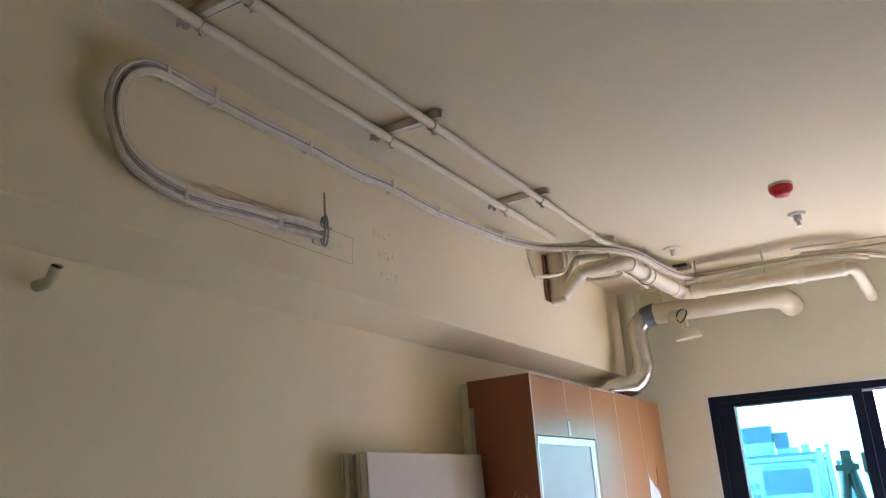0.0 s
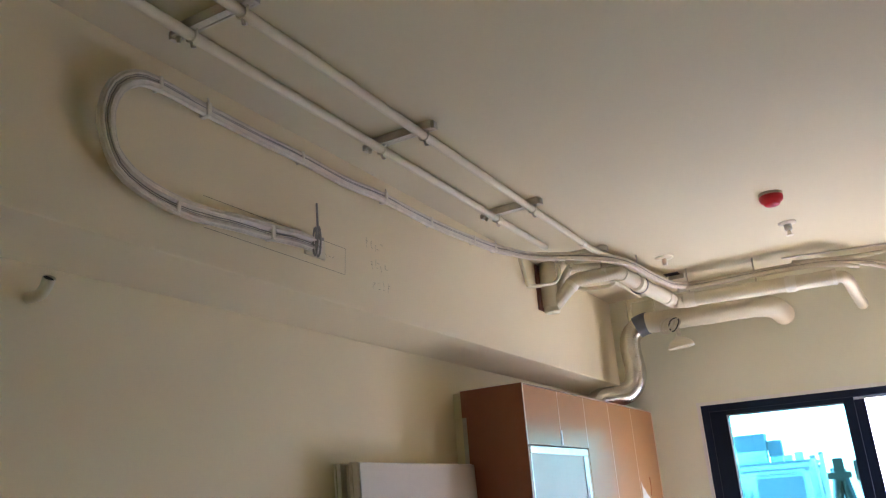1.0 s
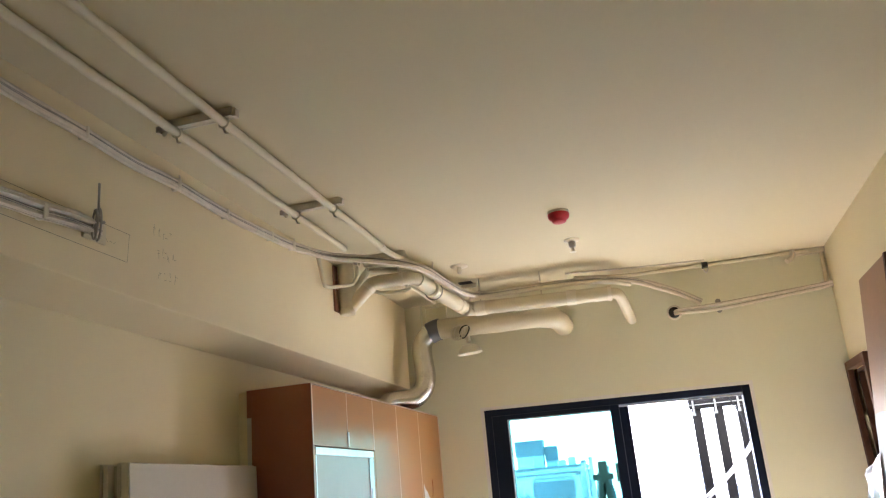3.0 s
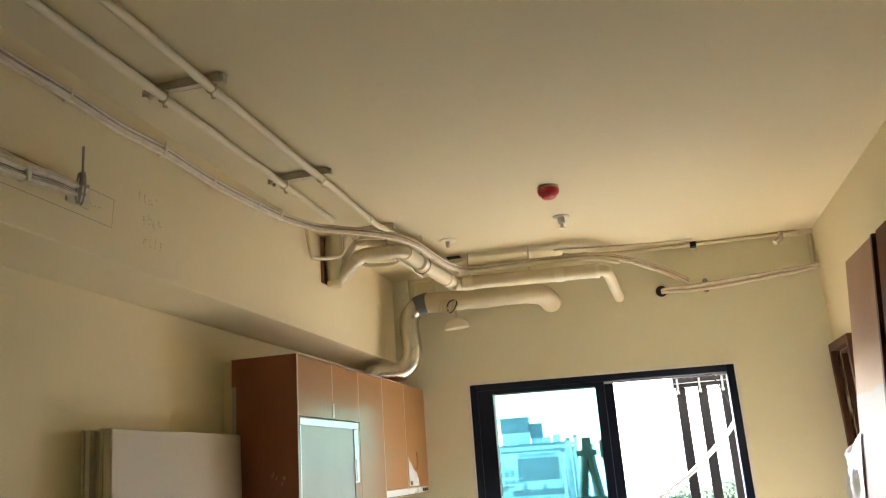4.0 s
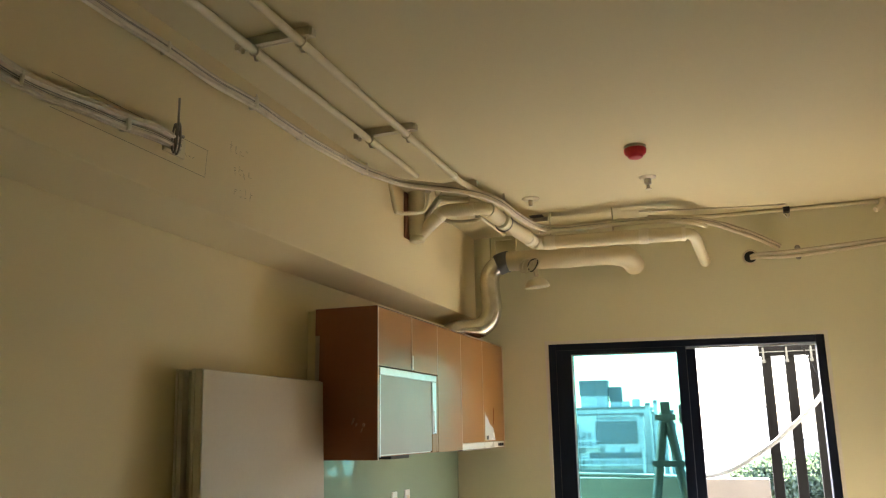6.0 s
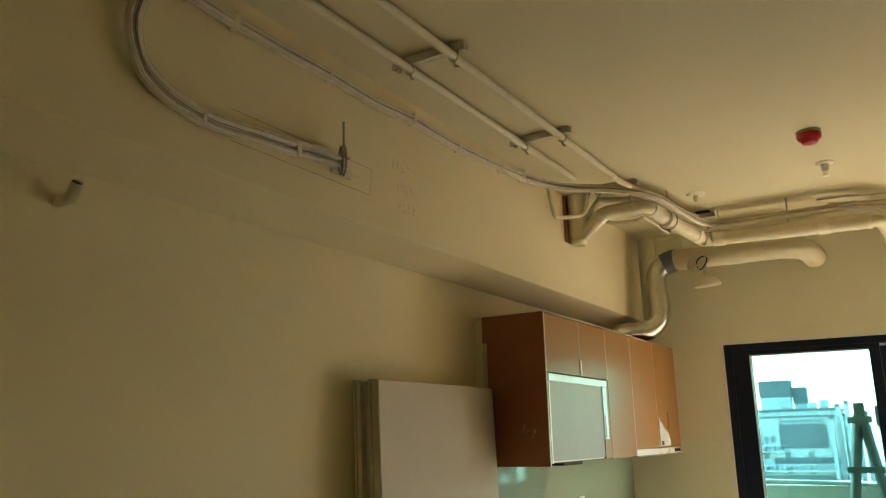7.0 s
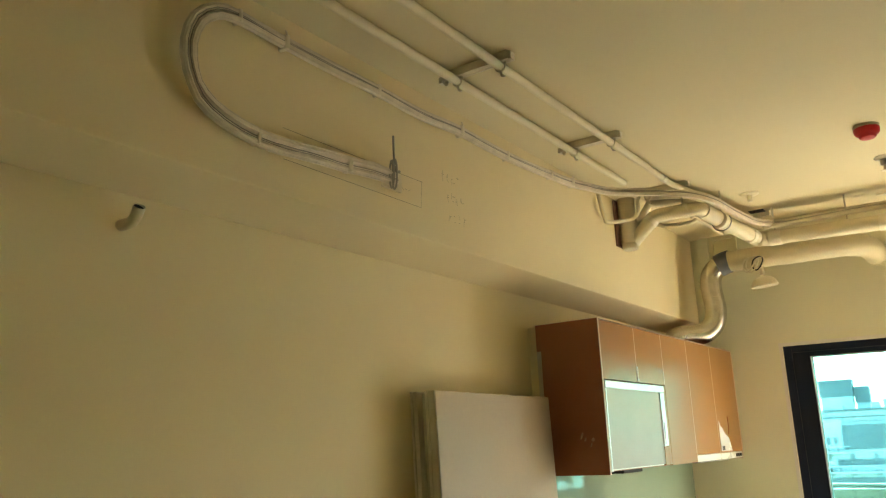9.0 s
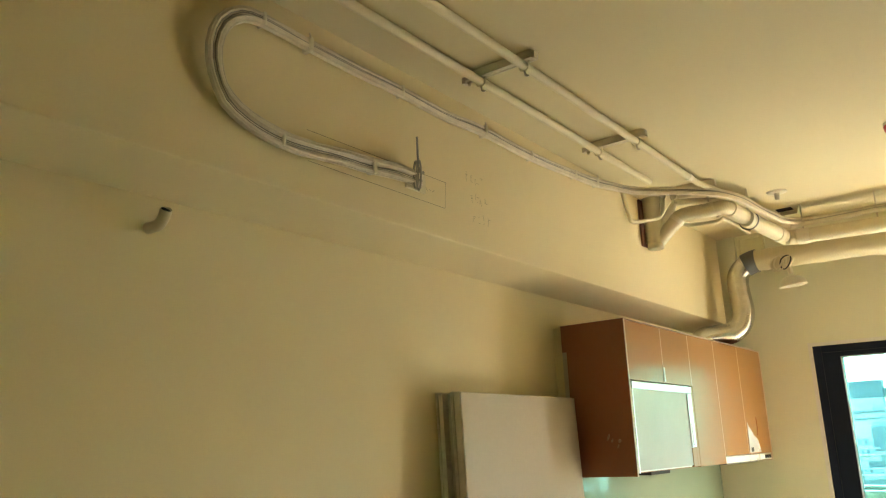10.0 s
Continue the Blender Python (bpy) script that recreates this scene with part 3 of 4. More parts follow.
for a, b in zip(grid, grid[1:]):
    for j in range(M - 1):
        f = bm.faces.new((a[j], a[j + 1], b[j + 1], b[j]))
        f.smooth = True
part("protective_film", bm, FILM, leaf_a, "crumpled white protective film torn at its edge")

# film still clinging to the lower face of the leaf, wrinkled along its top; its grey paints the window sheen
bm = bmesh.new()
rows = []
for i in range(31):
    row = []
    for j in range(13):
        y = 3.424 + 0.5 * j / 12
        top = 1.80 + 0.03 * noise.noise(Vector((y * 5, 1.7, 0)))
        z = 0.02 + (top - 0.02) * (i / 30) ** 0.6
        fold = max(0.0, 1 - (top - z) / 0.16)
        x = 1.02 - 0.108 * (2.46 - z) - 0.0025 - 0.003 * fold * abs(noise.noise(Vector((y * 9, z * 14, 3))))
        row.append(bm.verts.new((x, y, z)))
    rows.append(row)
for a, b in zip(rows, rows[1:]):
    for j in range(12):
        f = bm.faces.new((a[j], b[j], b[j + 1], a[j + 1]))
        f.smooth = True
part("clinging_film", bm, CLING, leaf_a, "film clinging to the lower face, window sheen painted grey")

# ---------- conduit rails under the ceiling ----------
RA, RB, RZ, RR = -1.515, -1.33, 2.902, 0.0162
ca = thing("conduit", (RA, 1.1, RZ), "cream painted conduit ending open under the ceiling", "conduit", "ceiling conduits")
part("pipe", tube(bmesh.new(), [(RA, -1.1, RZ), (RA, 0.5, RZ), (RA, 2, RZ), (RA, 3.42, RZ)], RR, 16, smooth=False, caps=False), PVC, ca)
part("open_end", lathe(bmesh.new(), [(RR - 0.002, 0), (RR - 0.002, 0.001)], (RA, 3.415, RZ), "y", 16), PVCW, ca)
cbn = thing("conduit", (RB, 1.1, RZ), "cream painted conduit bending along the end wall", "conduit", "ceiling conduits")
part("pipe", tube(bmesh.new(), [(RB, -1.1, RZ), (RB, 1, RZ), (RB, 3, RZ), (RB, 3.5, RZ)], RR, 16, smooth=False), PVC, cbn)
part("bend", tube(bmesh.new(), [(RB, 3.48, RZ), (RB, 3.6, RZ), (RB + 0.03, 3.8, RZ), (-1.245, 4.05, 2.885), (-1.212, 4.26, 2.872), (-1.168, 4.5, 2.864), (-1.08, 4.7, 2.862), (-0.7, 4.745, 2.866), (-0.3, 4.84, 2.9)], RR * 0.97, 16), PVC, cbn)
for (x0, y0, z0), (x1, y1, z1) in (((RB, 3.47, RZ), (RB, 3.51, RZ)), ((-0.72, 4.743, 2.866), (-0.67, 4.75, 2.867))):
    part("coupling", tube(bmesh.new(), [(x0, y0, z0), (x1, y1, z1)], RR + 0.003, 16, smooth=False), PVCW, cbn)


def strut_at(y):
    t = thing("strut_bracket", (-1.43, y, CZ), "slotted steel strut with conduit clamps under the ceiling", "bracket", "strut brackets on the ceiling")
    # channel open to the room: web and two flanges with lips
    part("channel", boxes((-1.578, -1.292, y - 0.017, y + 0.017, CZ - 0.004, CZ - 0.001), (-1.578, -1.292, y - 0.0175, y - 0.015, CZ - 0.033, CZ - 0.004), (-1.578, -1.292, y + 0.015, y + 0.0175, CZ - 0.033, CZ - 0.004), (-1.578, -1.292, y - 0.015, y + 0.006, CZ - 0.033, CZ - 0.030), (-1.578, -1.292, y + 0.0105, y + 0.015, CZ - 0.033, CZ - 0.030)), STRUT, t)
    part("end_cap", boxes((-1.292, -1.279, y - 0.014, y + 0.014, CZ - 0.036, CZ - 0.006), bevel=0.002), STRUT, t)
    part("end_cap", boxes((-1.592, -1.578, y - 0.012, y + 0.012, CZ - 0.038, CZ - 0.014), bevel=0.002), STRUT, t)
    part("anchor", lathe(bmesh.new(), [(0.008, 0), (0.008, -0.012), (0.004, -0.02)], (-1.565, y, CZ - 0.033)), PVC, t)
    for x in (RA, RB):
        bm = bmesh.new()
        arc = [(x + (RR + 0.003) * math.sin(a), y, RZ - (RR + 0.003) * math.cos(a)) for a in (radians(d) for d in range(-105, 106, 15))]
        tube(bm, [(x - 0.02, y, CZ - 0.031), *arc, (x + 0.02, y, CZ - 0.031)], 0.0032, 6, smooth=False)
        k = part("clamp", bm, PVC, t)
        ORIGIN[k] = ORIGIN[t]
        part("screw", tube(bmesh.new(), [(x, y, RZ - RR - 0.002), (x + 0.004, y, RZ - RR - 0.022), (x + 0.016, y, RZ - RR - 0.025)], 0.004, 6), STRUT, k)
    return t


base = strut_at(1.865)
for y in (0.935, 2.83, 3.755):
    copy_thing(base, Matrix.Translation((-1.43, y, CZ)))

# ---------- cable bundle on the beam ----------
run = [(-1.715, 1.74, 2.535), (-1.715, 1.6, 2.532), (-1.715, 1.482, 2.519), (-1.712, 1.316, 2.508), (-1.712, 1.2, 2.497), (-1.712, 1.079, 2.495), (-1.71, 0.952, 2.514), (-1.708, 0.872, 2.552), (-1.706, 0.832, 2.615), (-1.706, 0.822, 2.695), (-1.706, 0.85, 2.775), (-1.708, 0.915, 2.832), (-1.712, 1.0, 2.85), (-1.715, 1.19, 2.846), (-1.715, 1.42, 2.845), (-1.715, 1.645, 2.848), (-1.715, 1.9, 2.842), (-1.715, 2.18, 2.858), (-1.715, 2.55, 2.855), (-1.715, 2.97, 2.876), (-1.71, 3.2, 2.892), (-1.665, 3.3, 2.885), (-1.6, 3.45, 2.882), (-1.42, 3.62, 2.88), (-1.28, 3.76, 2.872), (-1.2, 3.92, 2.855), (-1.17, 4.24, 2.848), (-1.125, 4.52, 2.846), (-1.02, 4.66, 2.85), (-0.8, 4.68, 2.852), (-0.5, 4.69, 2.855), (-0.3, 4.74, 2.86), (-0.1, 4.9, 2.862), (0.1, 5.04, 2.815), (0.23, 5.1, 2.76), (0.335, 5.12, 2.695)]
cb = thing("cable_bundle", (-1.71, 2.0, 2.7), "bundle of white sheathed cables strapped along the beam", "cables")
# the two thin CABLED wires also draw the dark gap between the tubes
HARN = ((0.0, 0.0125, 0.0125, CABLE), (-0.003, -0.0115, 0.0115, CABLEM), (0.0075, -0.0005, 0.0017, CABLED), (0.0075, -0.005, 0.0013, CABLED), (-0.009, 0.001, 0.009, CABLE),
        (0.0105, 0.0085, 0.0034, CABLE), (0.0085, 0.0195, 0.003, CABLEM), (0.007, -0.0125, 0.0034, CABLE), (0.004, -0.019, 0.0026, CABLEM))
path = smooth_path(run, 0.03)
for n, (dx, dz, r, m) in enumerate(HARN):
    pts = []
    for i, q in enumerate(path):
        a, b = path[max(i - 1, 0)], path[min(i + 1, len(path) - 1)]
        t = (b - a).normalized()
        away = Vector((1, 0, 0))
        away = (away - t * away.dot(t)).normalized() if abs(t.x) < 0.8 else Vector((0, -1, 0))
        across = t.cross(away).normalized()
        # the cables part between the saddles and lie widest near their loose end
        loose = 1.35 if q.z < 2.56 else 1.1 if q.y < 1.0 else 0.95
        sag = 0.0045 * noise.noise(Vector((i * 0.11, n * 7.3, 0))) + 0.002 * noise.noise(Vector((i * 0.4, n * 3.1, 4)))
        pts.append(q + away * (dx + 0.5 * sag) + across * (dz * loose + sag))
    part("cable", tube(bmesh.new(), pts, r, 12 if r > 0.005 else 6, smooth=False), m, cb)


def strap(i_point, size=0.026, width=0.011):
    q = Vector(run[i_point])
    t = (Vector(run[i_point + 1]) - Vector(run[i_point - 1])).normalized()
    bm = bmesh.new()
    box(bm, -0.024, 0.0150, -width, width, -size, size, bevel=0.006)
    ang = math.atan2(t.z, t.y)
    bmesh.ops.transform(bm, matrix=Matrix.Translation(q) @ Matrix.Rotation(ang, 4, "X"), verts=bm.verts)
    return bm


for i in (2, 5, 12, 13, 15, 17, 18, 19, 20):
    part("saddle", strap(i, 0.025 if i in (2, 13, 17, 20) else 0.0225, 0.0095 if i in (2, 13, 17, 20) else 0.006), PVCW, cb)
for i in (13, 17, 20):
    q = Vector(run[i])
    part("tie_tail", tube(bmesh.new(), [(q.x + 0.012, q.y - 0.004, q.z + 0.016), (q.x + 0.014, q.y - 0.007, q.z + 0.026), (q.x + 0.013, q.y - 0.01, q.z + 0.034)], 0.003, 6), CABLEM, cb)

# ring, rod and plate where the bundle ends
coil = thing("cable_coil", (-1.7, 1.69, 2.54), "grey cable coil with a stiff wire end at the beam", "cable coil")
for k, (r, dy) in enumerate(((0.046, 0.0), (0.05, 0.007))):
    pts = [(-1.685 + 0.55 * r * math.cos(a) + dy, 1.675 + dy - 0.42 * r * math.cos(a), 2.532 + 1.08 * r * math.sin(a)) for a in (2 * math.pi * j / 28 for j in range(29))]
    part("loop", tube(bmesh.new(), pts, 0.0034, 7, smooth=False), CABLED, coil)
part("wire_end", tube(bmesh.new(), [(-1.67, 1.672, 2.56), (-1.675, 1.676, 2.61), (-1.68, 1.682, 2.675)], 0.004, 6), STEEL, coil)
part("hook", tube(bmesh.new(), [(-1.69, 1.68, 2.585), (-1.69, 1.71, 2.553), (-1.69, 1.725, 2.555)], 0.006, 6), CABLED, coil)
part("wall_plate", boxes((BX, BX + 0.01, 1.68, 1.79, 2.5, 2.57), bevel=0.003), PVC, coil)

# pencil marks on the beam: plain strokes
marks = thing("pencil_marks", (BX, 1.9, 2.5), "faint pencil outline and strokes on the beam", "marks")


def stroke(y0, z0, y1, z1, w=0.002):
    bm = bmesh.new()
    d = Vector((0, y1 - y0, z1 - z0))
    nrm = Vector((0, -d.z, d.y)).normalized() * w / 2
    lo = [bm.verts.new(Vector((BX + 0.0008, y, z)) + s * nrm) for y, z, s in ((y0, z0, 1), (y1, z1, 1), (y1, z1, -1), (y0, z0, -1))]
    f = bm.faces.new(lo)
    part("stroke", bm, PENCIL, marks)


stroke(1.205, 2.573, 1.93, 2.579)
stroke(1.21, 2.472, 1.917, 2.475)
stroke(1.917, 2.475, 1.925, 2.579)
prng = random.Random(11)
for y, z, n in ((2.06, 2.64, 4), (2.09, 2.56, 4), (2.1, 2.475, 4)):
    for k in range(n):
        for _ in range(prng.randint(2, 3)):
            ay, az = y + 0.034 * k + prng.uniform(0, 0.01), z + prng.uniform(-0.014, 0.016)
            if prng.random() < 0.5:
                stroke(ay, az, ay + prng.uniform(0.008, 0.02), az + prng.uniform(-0.003, 0.005), 0.0018)
            else:
                stroke(ay, az + 0.012, ay + prng.uniform(-0.004, 0.006), az - prng.uniform(0.004, 0.016), 0.0018)
for k in range(3):
    stroke(1.8 + 0.02 * k, 2.53 - 0.004 * k, 1.812 + 0.02 * k, 2.518 + 0.006 * k, 0.0018)

# ---------- pipe stub in the left wall ----------
stub = thing("pipe_stub", (WX, 0.86, 2.23), "cream elbow pipe stub sticking out of the wall", "pipe")
part("pipe", tube(bmesh.new(), [(WX, 0.793, 2.21), (-1.896, 0.792, 2.208), (-1.872, 0.791, 2.209), (-1.844, 0.785, 2.221), (-1.825, 0.78, 2.241)], 0.0158, 16, step=0.01, caps=False), PVC, stub)
bm = lathe(bmesh.new(), [(0.0146, 0), (0.0146, 0.001)], (0, 0, 0), "z", 16)
bmesh.ops.transform(bm, matrix=Matrix.Translation((-1.828, 0.781, 2.237)) @ Matrix.Rotation(radians(45), 4, "Y"), verts=bm.verts)
# flat dark disc paints the shade inside the open pipe end
part("bore", bm, DARK, stub)

# ---------- drain pipe ----------
dp = thing("drain_pipe", (-1.2, 4.6, 2.7), "cream insulated drain pipe hung under the ceiling", "pipe")
part("riser", tube(bmesh.new(), [(-1.688, 3.86, CZ), (-1.688, 3.86, 2.685)], 0.05, 24, smooth=False), PVC, dp)
part("end_cap", lathe(bmesh.new(), [(0.046, 0.004), (0.046, -0.03), (0.038, -0.036)], (-1.685, 3.86, 2.685)), PVC, dp)
part("branch", tube(bmesh.new(), [(-1.69, 3.862, 2.675), (-1.562, 3.893, 2.802), (-1.553, 3.895, 2.812), (-1.541, 3.899, 2.821), (-1.527, 3.902, 2.827), (-1.51, 3.906, 2.831), (-1.35, 3.951, 2.84), (-1.326, 3.96, 2.842), (-1.31, 3.972, 2.841), (-1.3, 3.99, 2.839), (-1.29, 4.03, 2.835)], 0.04, 20, smooth=False), PVC, dp)
part("run", tube(bmesh.new(), [(-1.295, 4.0, 2.838), (-1.27, 4.15, 2.82), (-1.18, 4.58, 2.775), (-1.165, 4.63, 2.768), (-1.12, 4.66, 2.765), (-1.04, 4.66, 2.763), (-0.6, 4.66, 2.75), (-0.3, 4.66, 2.742), (-0.22, 4.662, 2.74)], 0.045, 20, step=0.02, lumps=0.002), PVC, dp)
part("outlet", tube(bmesh.new(), [(-0.245, 4.662, 2.74), (-0.2, 4.67, 2.737), (-0.172, 4.72, 2.725), (-0.15, 4.95, 2.682), (-0.13, WY + 0.02, 2.645)], 0.035, 20), PVC, dp)
for p, q, r in (((-1.385, 3.945, 2.84), (-1.36, 3.95, 2.841), 0.0425), ((-1.57, 3.89, 2.793), (-1.553, 3.896, 2.812), 0.0435), ((-1.255, 4.16, 2.807), (-1.25, 4.185, 2.805), 0.0485), ((-1.19, 4.53, 2.779), (-1.183, 4.57, 2.777), 0.0485), ((-1.1, 4.66, 2.764), (-1.03, 4.66, 2.762), 0.049), ((-0.5, 4.66, 2.747), (-0.44, 4.66, 2.745), 0.05), ((-0.245, 4.66, 2.741), (-0.222, 4.662, 2.74), 0.049)):
    part("collar", tube(bmesh.new(), [p, q], r, 20, smooth=False), PVCW, dp)
for p in ((-1.252, 4.2, 2.804),):
    part("strap", tube(bmesh.new(), [(p[0] + 0.055 * math.sin(a), p[1], p[2] - 0.055 * math.cos(a)) for a in (radians(d) for d in range(-120, 121, 20))], 0.004, 6, smooth=False), STEEL, dp)
for x, y, z in ((-0.66, 4.66, 2.75), (-1.25, 4.2, 2.8), (-1.39, 3.95, 2.85)):
    part("hanger_rod", tube(bmesh.new(), [(x, y, CZ), (x, y, z)], 0.005, 6, smooth=False), STRUT, dp)
part("upper_branch", tube(bmesh.new(), [(-1.665, 3.88, 2.78), (-1.645, 3.915, 2.815), (-1.592, 3.95, 2.91), (-1.56, 3.96, 2.922), (-1.38, 4.0, 2.9), (-1.32, 4.03, 2.87)], 0.021, 14), PVCW, dp)
part("brown_backing", boxes((BX, BX + 0.012, 3.785, 3.92, 2.668, 2.94), bevel=0.002), BROWNW, dp, "strip of reddish-brown wood behind the riser")

part("thin_conduit", tube(bmesh.new(), [(BX + 0.022, 3.53, CZ), (BX + 0.025, 3.54, 2.9), (BX + 0.035, 3.575, 2.778), (BX + 0.038, 3.6, 2.765), (-1.68, 3.66, 2.772), (-1.645, 3.79, 2.808), (-1.615, 3.8, 2.82), (-1.6, 3.8, 2.845), (-1.595, 3.8, 2.88), (-1.595, 3.8, CZ)], 0.0115, 10), PVC, None, "thin cream conduit looping under the drain riser", "conduit")
part("short_conduit", tube(bmesh.new(), [(-1.62, 4.0, 2.9), (-1.575, 4.03, 2.815), (-1.5, 4.04, 2.795), (-1.38, 4.04, 2.79), (-1.35, 4.04, 2.81)], 0.013, 10), PVC, None, "short cream conduit behind the drain branch", "conduit")
part("slant_conduit", tube(bmesh.new(), [(-1.36, 3.99, 2.81), (-1.385, 4.4, 2.845), (-1.4, 4.7, 2.86), (-1.41, 4.78, 2.88), (-1.41, 4.8, CZ)], 0.011, 10), PVC, None, "thin cream conduit slanting towards the corner", "conduit")
part("lower_conduit", tube(bmesh.new(), [(-1.12, 4.6, 2.82), (-1.05, 4.62, 2.825), (-0.66, 4.63, 2.83), (-0.3, 4.7, 2.835), (-0.1, 4.85, 2.82)], 0.013, 10), PVCW, None, "white conduit clipped above the drain pipe", "conduit")
wc = thing("wall_conduit", (0.4, 5.1, 2.94), "cream conduit clamped along the ceiling corner", "conduit")
part("pipe", tube(bmesh.new(), [(-0.45, 4.8, 2.905), (-0.1, 5.0, 2.92), (0.39, 5.09, 2.935), (0.95, 5.1, 2.935), (1.05, 5.1, 2.935)], 0.013, 10), PVC, wc)
part("pipe", tube(bmesh.new(), [(-0.5, 4.75, 2.93), (0.0, 4.93, 2.945), (0.39, 5.0, 2.945)], 0.006, 8), STRUT, wc)
part("clamp", boxes((0.375, 0.415, 5.07, 5.115, 2.915, 2.955), bevel=0.004), BLACKP, wc, "black conduit clamp")
part("clamp_bolt", tube(bmesh.new(), [(0.38, 5.06, 2.9), (0.395, 5.05, 2.87), (0.41, 5.06, 2.9)], 0.005, 6), HOODW, wc)
part("tee", tube(bmesh.new(), [(0.95, 5.1, 2.95), (0.94, 5.08, 2.9), (0.9, 5.06, 2.87)], 0.017, 10), PVCW, wc)
part("corner_box", boxes((0.97, RX - 0.002, 5.105, WY - 0.002, 2.915, CZ - 0.001), bevel=0.004), PVC, wc)

part("drop", tube(bmesh.new(), [(1.128, 5.125, 2.92), (1.126, 5.125, 2.82), (1.118, 5.12, 2.705)], 0.014, 10), PVC, wc)
for x, y, z in ((-1.211, 4.071, 2.9), (-1.055, 4.62, 2.8)):
    part("hanger_rod", tube(bmesh.new(), [(x, y, CZ), (x, y, z)], 0.0045, 6, smooth=False), STRUT, dp)

# ---------- range hood duct ----------
du = thing("exhaust_duct", (-1.1, 4.95, 2.7), "white round exhaust duct with a silver flexible end", "duct")
part("rigid_duct", tube(bmesh.new(), [(-1.45, 4.95, 2.722), (-1.1, 4.95, 2.716), (-0.8, 4.95, 2.712), (-0.71, 4.958, 2.708), (-0.645, 4.99, 2.698), (-0.61, 5.06, 2.684), (-0.595, WY + 0.02, 2.665)], 0.07, 26, step=0.02, lumps=0.0035), PVC, du)
part("flexible_duct", tube(bmesh.new(), [(-1.444, 4.95, 2.722), (-1.51, 4.947, 2.698), (-1.558, 4.935, 2.64), (-1.565, 4.92, 2.56), (-1.553, 4.905, 2.47), (-1.545, 4.895, 2.39), (-1.566, 4.875, 2.308), (-1.622, 4.845, 2.257), (-1.7, 4.79, 2.245), (-1.77, 4.72, 2.225), (-1.8, 4.67, 2.14)], 0.068, 28, step=0.004, ribs=(0.013, 0.0014)), FLEX, du, "silver corrugated foil duct")
part("tape_band", tube(bmesh.new(), [(-1.508, 4.946, 2.7), (-1.46, 4.95, 2.718), (-1.43, 4.95, 2.722)], 0.0755, 26), TAPE, du, "grey duct tape round the joint")
plate = part("cover_plate", boxes((-1.602, -1.577, WY - 0.03, WY, 2.72, 2.947), (-1.443, -1.418, WY - 0.03, WY, 2.72, 2.947), (-1.577, -1.443, WY - 0.03, WY, 2.922, 2.947), bevel=0.003), LABELM, None, "cream cover plate on the wall behind the duct", "cover plate")
part("inset", boxes((-1.577, -1.443, WY - 0.004, WY, 2.72, 2.922)), LABELM, plate)

# WALLW's lightened colour also paints the glow on this strip
structure("trim_strip", boxes((-1.682, -1.612, WY - 0.035, WY, 2.36, CZ - 0.002), bevel=0.003), WALLW, "narrow plastered strip beside the beam corner", "trim")
lamp = thing("lamp_holder", (-1.2, 4.86, 2.58), "white round lamp holder hanging on coiled wire", "lamp")
for k, (r, dx) in enumerate(((0.042, 0), (0.036, 0.01), (0.05, -0.024), (0.046, -0.04))):
    pts = [(-1.235 + 1.4 * dx + 0.8 * r * math.cos(a), 4.852 + 0.012 * math.sin(2 * a), 2.662 + r * math.sin(a + 0.4)) for a in (2 * math.pi * j / 26 for j in range(27))]
    part("wire_loop", tube(bmesh.new(), pts, 0.0045, 7, smooth=False), BLACKP if k < 1 else PVCW, lamp)
part("stem", tube(bmesh.new(), [(-1.225, 4.86, 2.65), (-1.215, 4.86, 2.585)], 0.016, 10, smooth=False), PVCW, lamp)
bm = lathe(bmesh.new(), [(0.015, 0.04), (0.045, 0.032), (0.07, 0.012), (0.082, -0.014), (0.086, -0.024), (0.082, -0.026), (0.05, -0.008), (0.02, 0.002)], (0, 0, 0), "z", 28)
bmesh.ops.transform(bm, matrix=Matrix.Translation((-1.214, 4.86, 2.533)) @ Matrix.Rotation(radians(-4), 4, "Y") @ Matrix.Rotation(radians(5), 4, "X"), verts=bm.verts)
part("shade", bm, PVCW, lamp, "shallow white shade")

# ---------- hole and cables in the window wall ----------
hl = thing("wall_hole", (0.16, WY, 2.655), "dark round hole in the wall with cables", "hole")
part("rim", lathe(bmesh.new(), [(0.05, 0), (0.05, -0.006), (0.04, -0.007)], (0.152, WY, 2.653), "y", 24), PVCW, hl)
# no hole is cut: a dark disc on the wall paints its unlit inside
part("bore", lathe(bmesh.new(), [(0.038, -0.0075), (0.03, -0.0078)], (0.152, WY, 2.653), "y", 24), DARK, hl)
wcab = thing("wall_cables", (0.6, 5.12, 2.68), "white cables running from the hole to the corner", "cables")
for dz, e in ((0.012, 0.0), (-0.008, 0.012)):
    part("cable", tube(bmesh.new(), [(0.152, WY + 0.03, 2.65 + dz * 0.4), (0.19, 5.11, 2.648 + dz), (0.42, 5.115, 2.652 + dz - e), (0.82, 5.12, 2.675 + dz - e * 0.5), (1.1, 5.115, 2.692 + dz), (RX + 0.01, 5.1, 2.697 + dz)], 0.012, 10), CABLE, wcab)
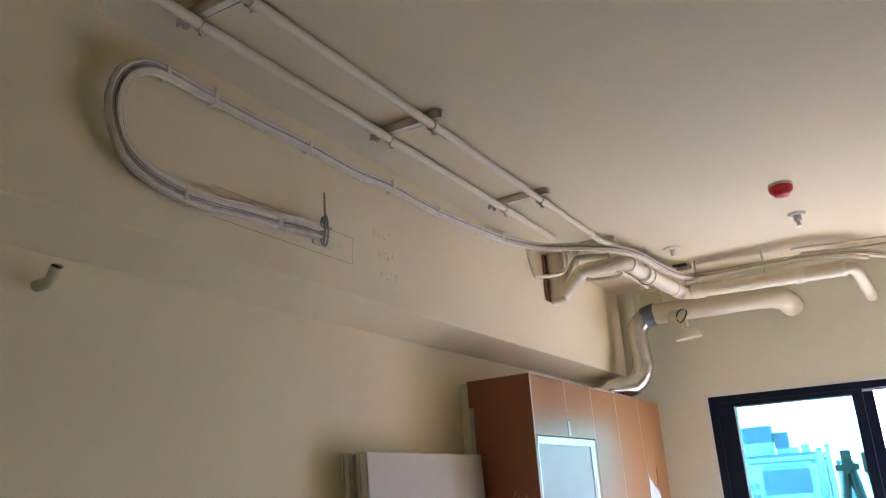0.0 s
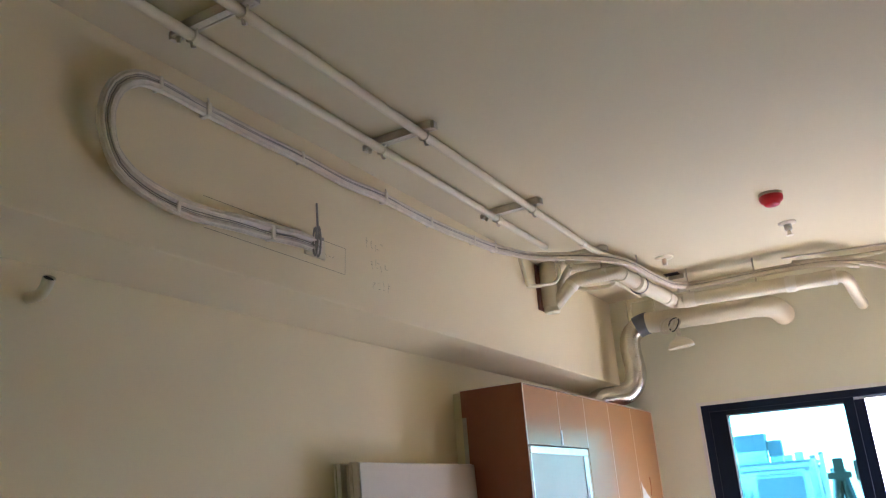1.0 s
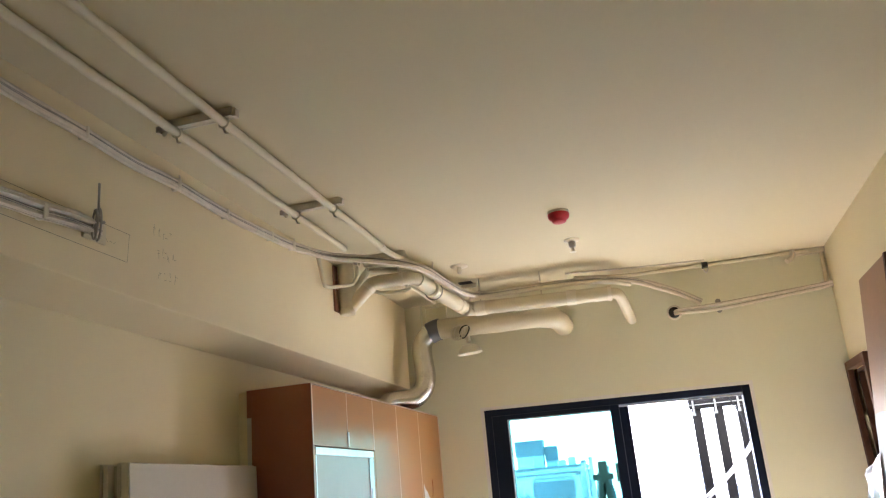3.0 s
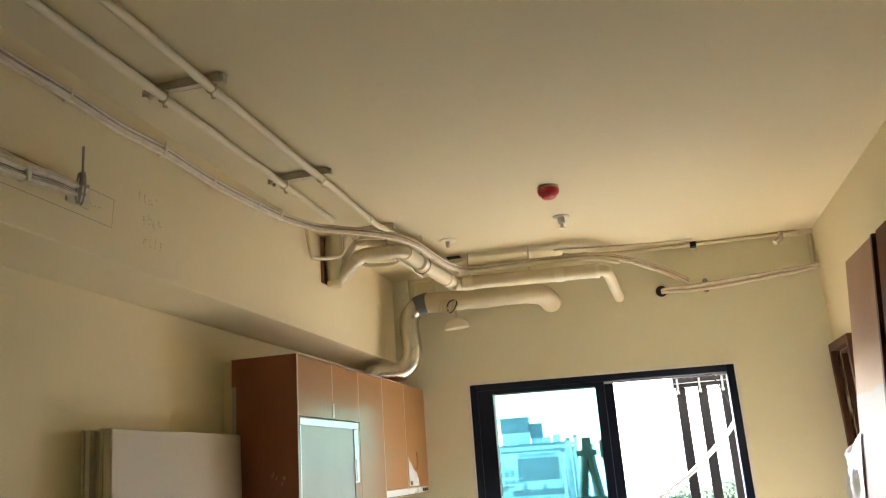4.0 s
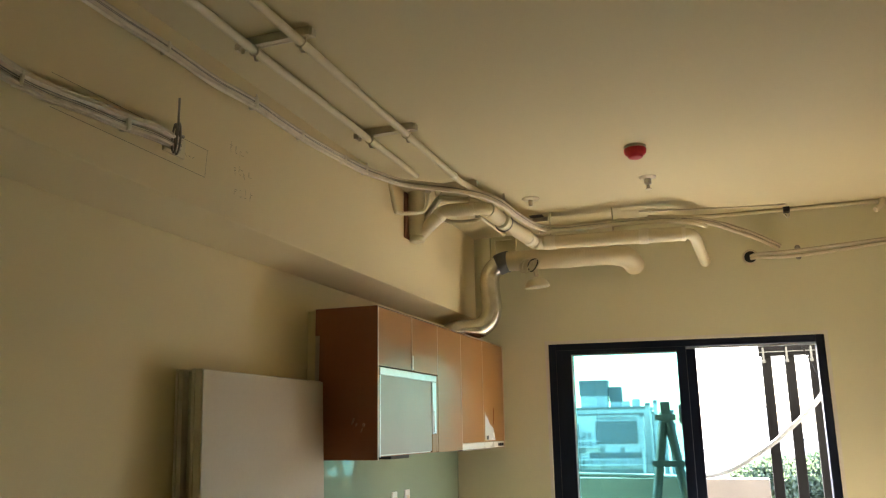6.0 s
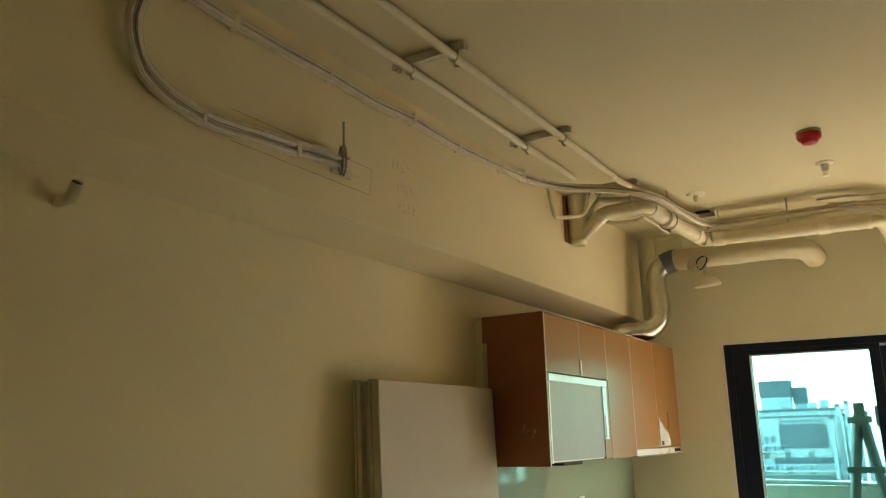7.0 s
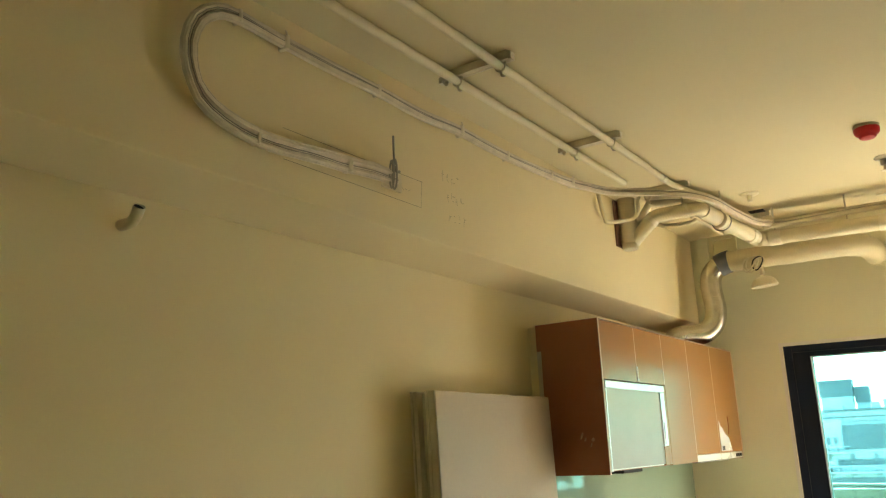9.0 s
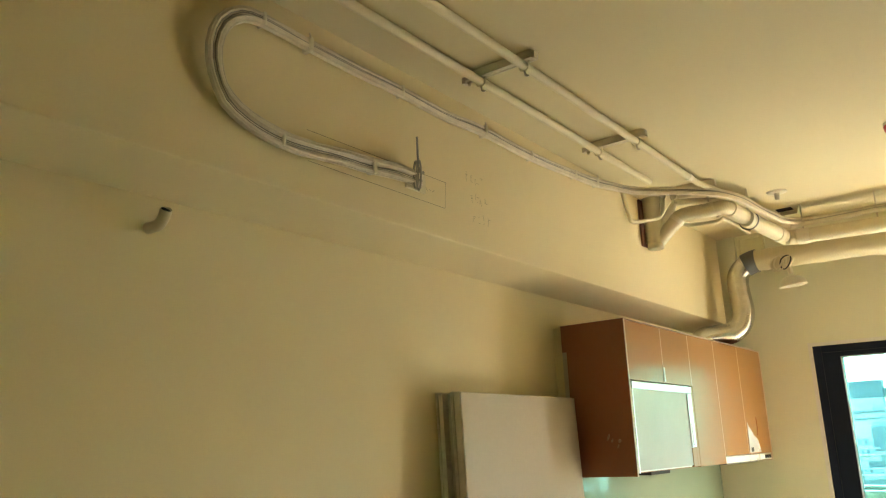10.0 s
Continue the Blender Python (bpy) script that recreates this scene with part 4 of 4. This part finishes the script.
for z in (2.69, 2.63):
    part("screw", lathe(bmesh.new(), [(0.018, 0), (0.014, -0.008)], (0.44, WY, z), "y", 14), STEEL, wcab)

# ---------- ceiling fittings ----------
det = thing("heat_detector", (-0.383, 3.545, CZ), "red round fire detector on the ceiling", "fire detector")
part("base", lathe(bmesh.new(), [(0.056, 0), (0.056, -0.01), (0.052, -0.014)], (-0.383, 3.545, CZ)), STRUT, det, "grey mounting base")
part("cap", lathe(bmesh.new(), [(0.054, -0.01), (0.056, -0.018), (0.054, -0.032), (0.047, -0.042), (0.038, -0.046), (0.036, -0.055), (0.03, -0.059), (0.008, -0.061)], (-0.383, 3.545, CZ)), RED, det)
spr = thing("sprinkler", (-0.376, 4.08, CZ), "chrome sprinkler head with a white cover ring", "sprinkler")
part("cover_ring", lathe(bmesh.new(), [(0.047, 0), (0.045, -0.006), (0.026, -0.012), (0.021, -0.012)], (-0.376, 4.08, CZ)), PVCW, spr)
part("body", lathe(bmesh.new(), [(0.02, -0.01), (0.02, -0.04), (0.013, -0.046)], (-0.376, 4.08, CZ)), CHROME, spr)
part("deflector", lathe(bmesh.new(), [(0.008, -0.046), (0.008, -0.066), (0.02, -0.07), (0.02, -0.073)], (-0.376, 4.08, CZ)), PVCW, spr)
sp2 = thing("sprinkler", (-1.092, 4.25, CZ), "painted sprinkler head beside the conduits", "sprinkler")
part("cover_ring", lathe(bmesh.new(), [(0.055, 0), (0.053, -0.006), (0.025, -0.01)], (-1.092, 4.25, CZ)), PVC, sp2)
part("body", lathe(bmesh.new(), [(0.014, -0.01), (0.014, -0.045), (0.008, -0.05)], (-1.092, 4.25, CZ)), STRUT, sp2)
slot = thing("ceiling_slot", (-1.15, 4.67, CZ), "dark rectangular opening in the ceiling with a loose flap", "opening")
# dark plate under the ceiling paints the shade of the opening
part("gap", boxes((-1.2, -1.11, 4.63, 4.7, CZ - 0.003, CZ - 0.001)), DARK, slot)
part("flap", boxes((-1.19, -1.09, 4.702, 4.715, CZ - 0.03, CZ - 0.001), bevel=0.002), PVCW, slot)
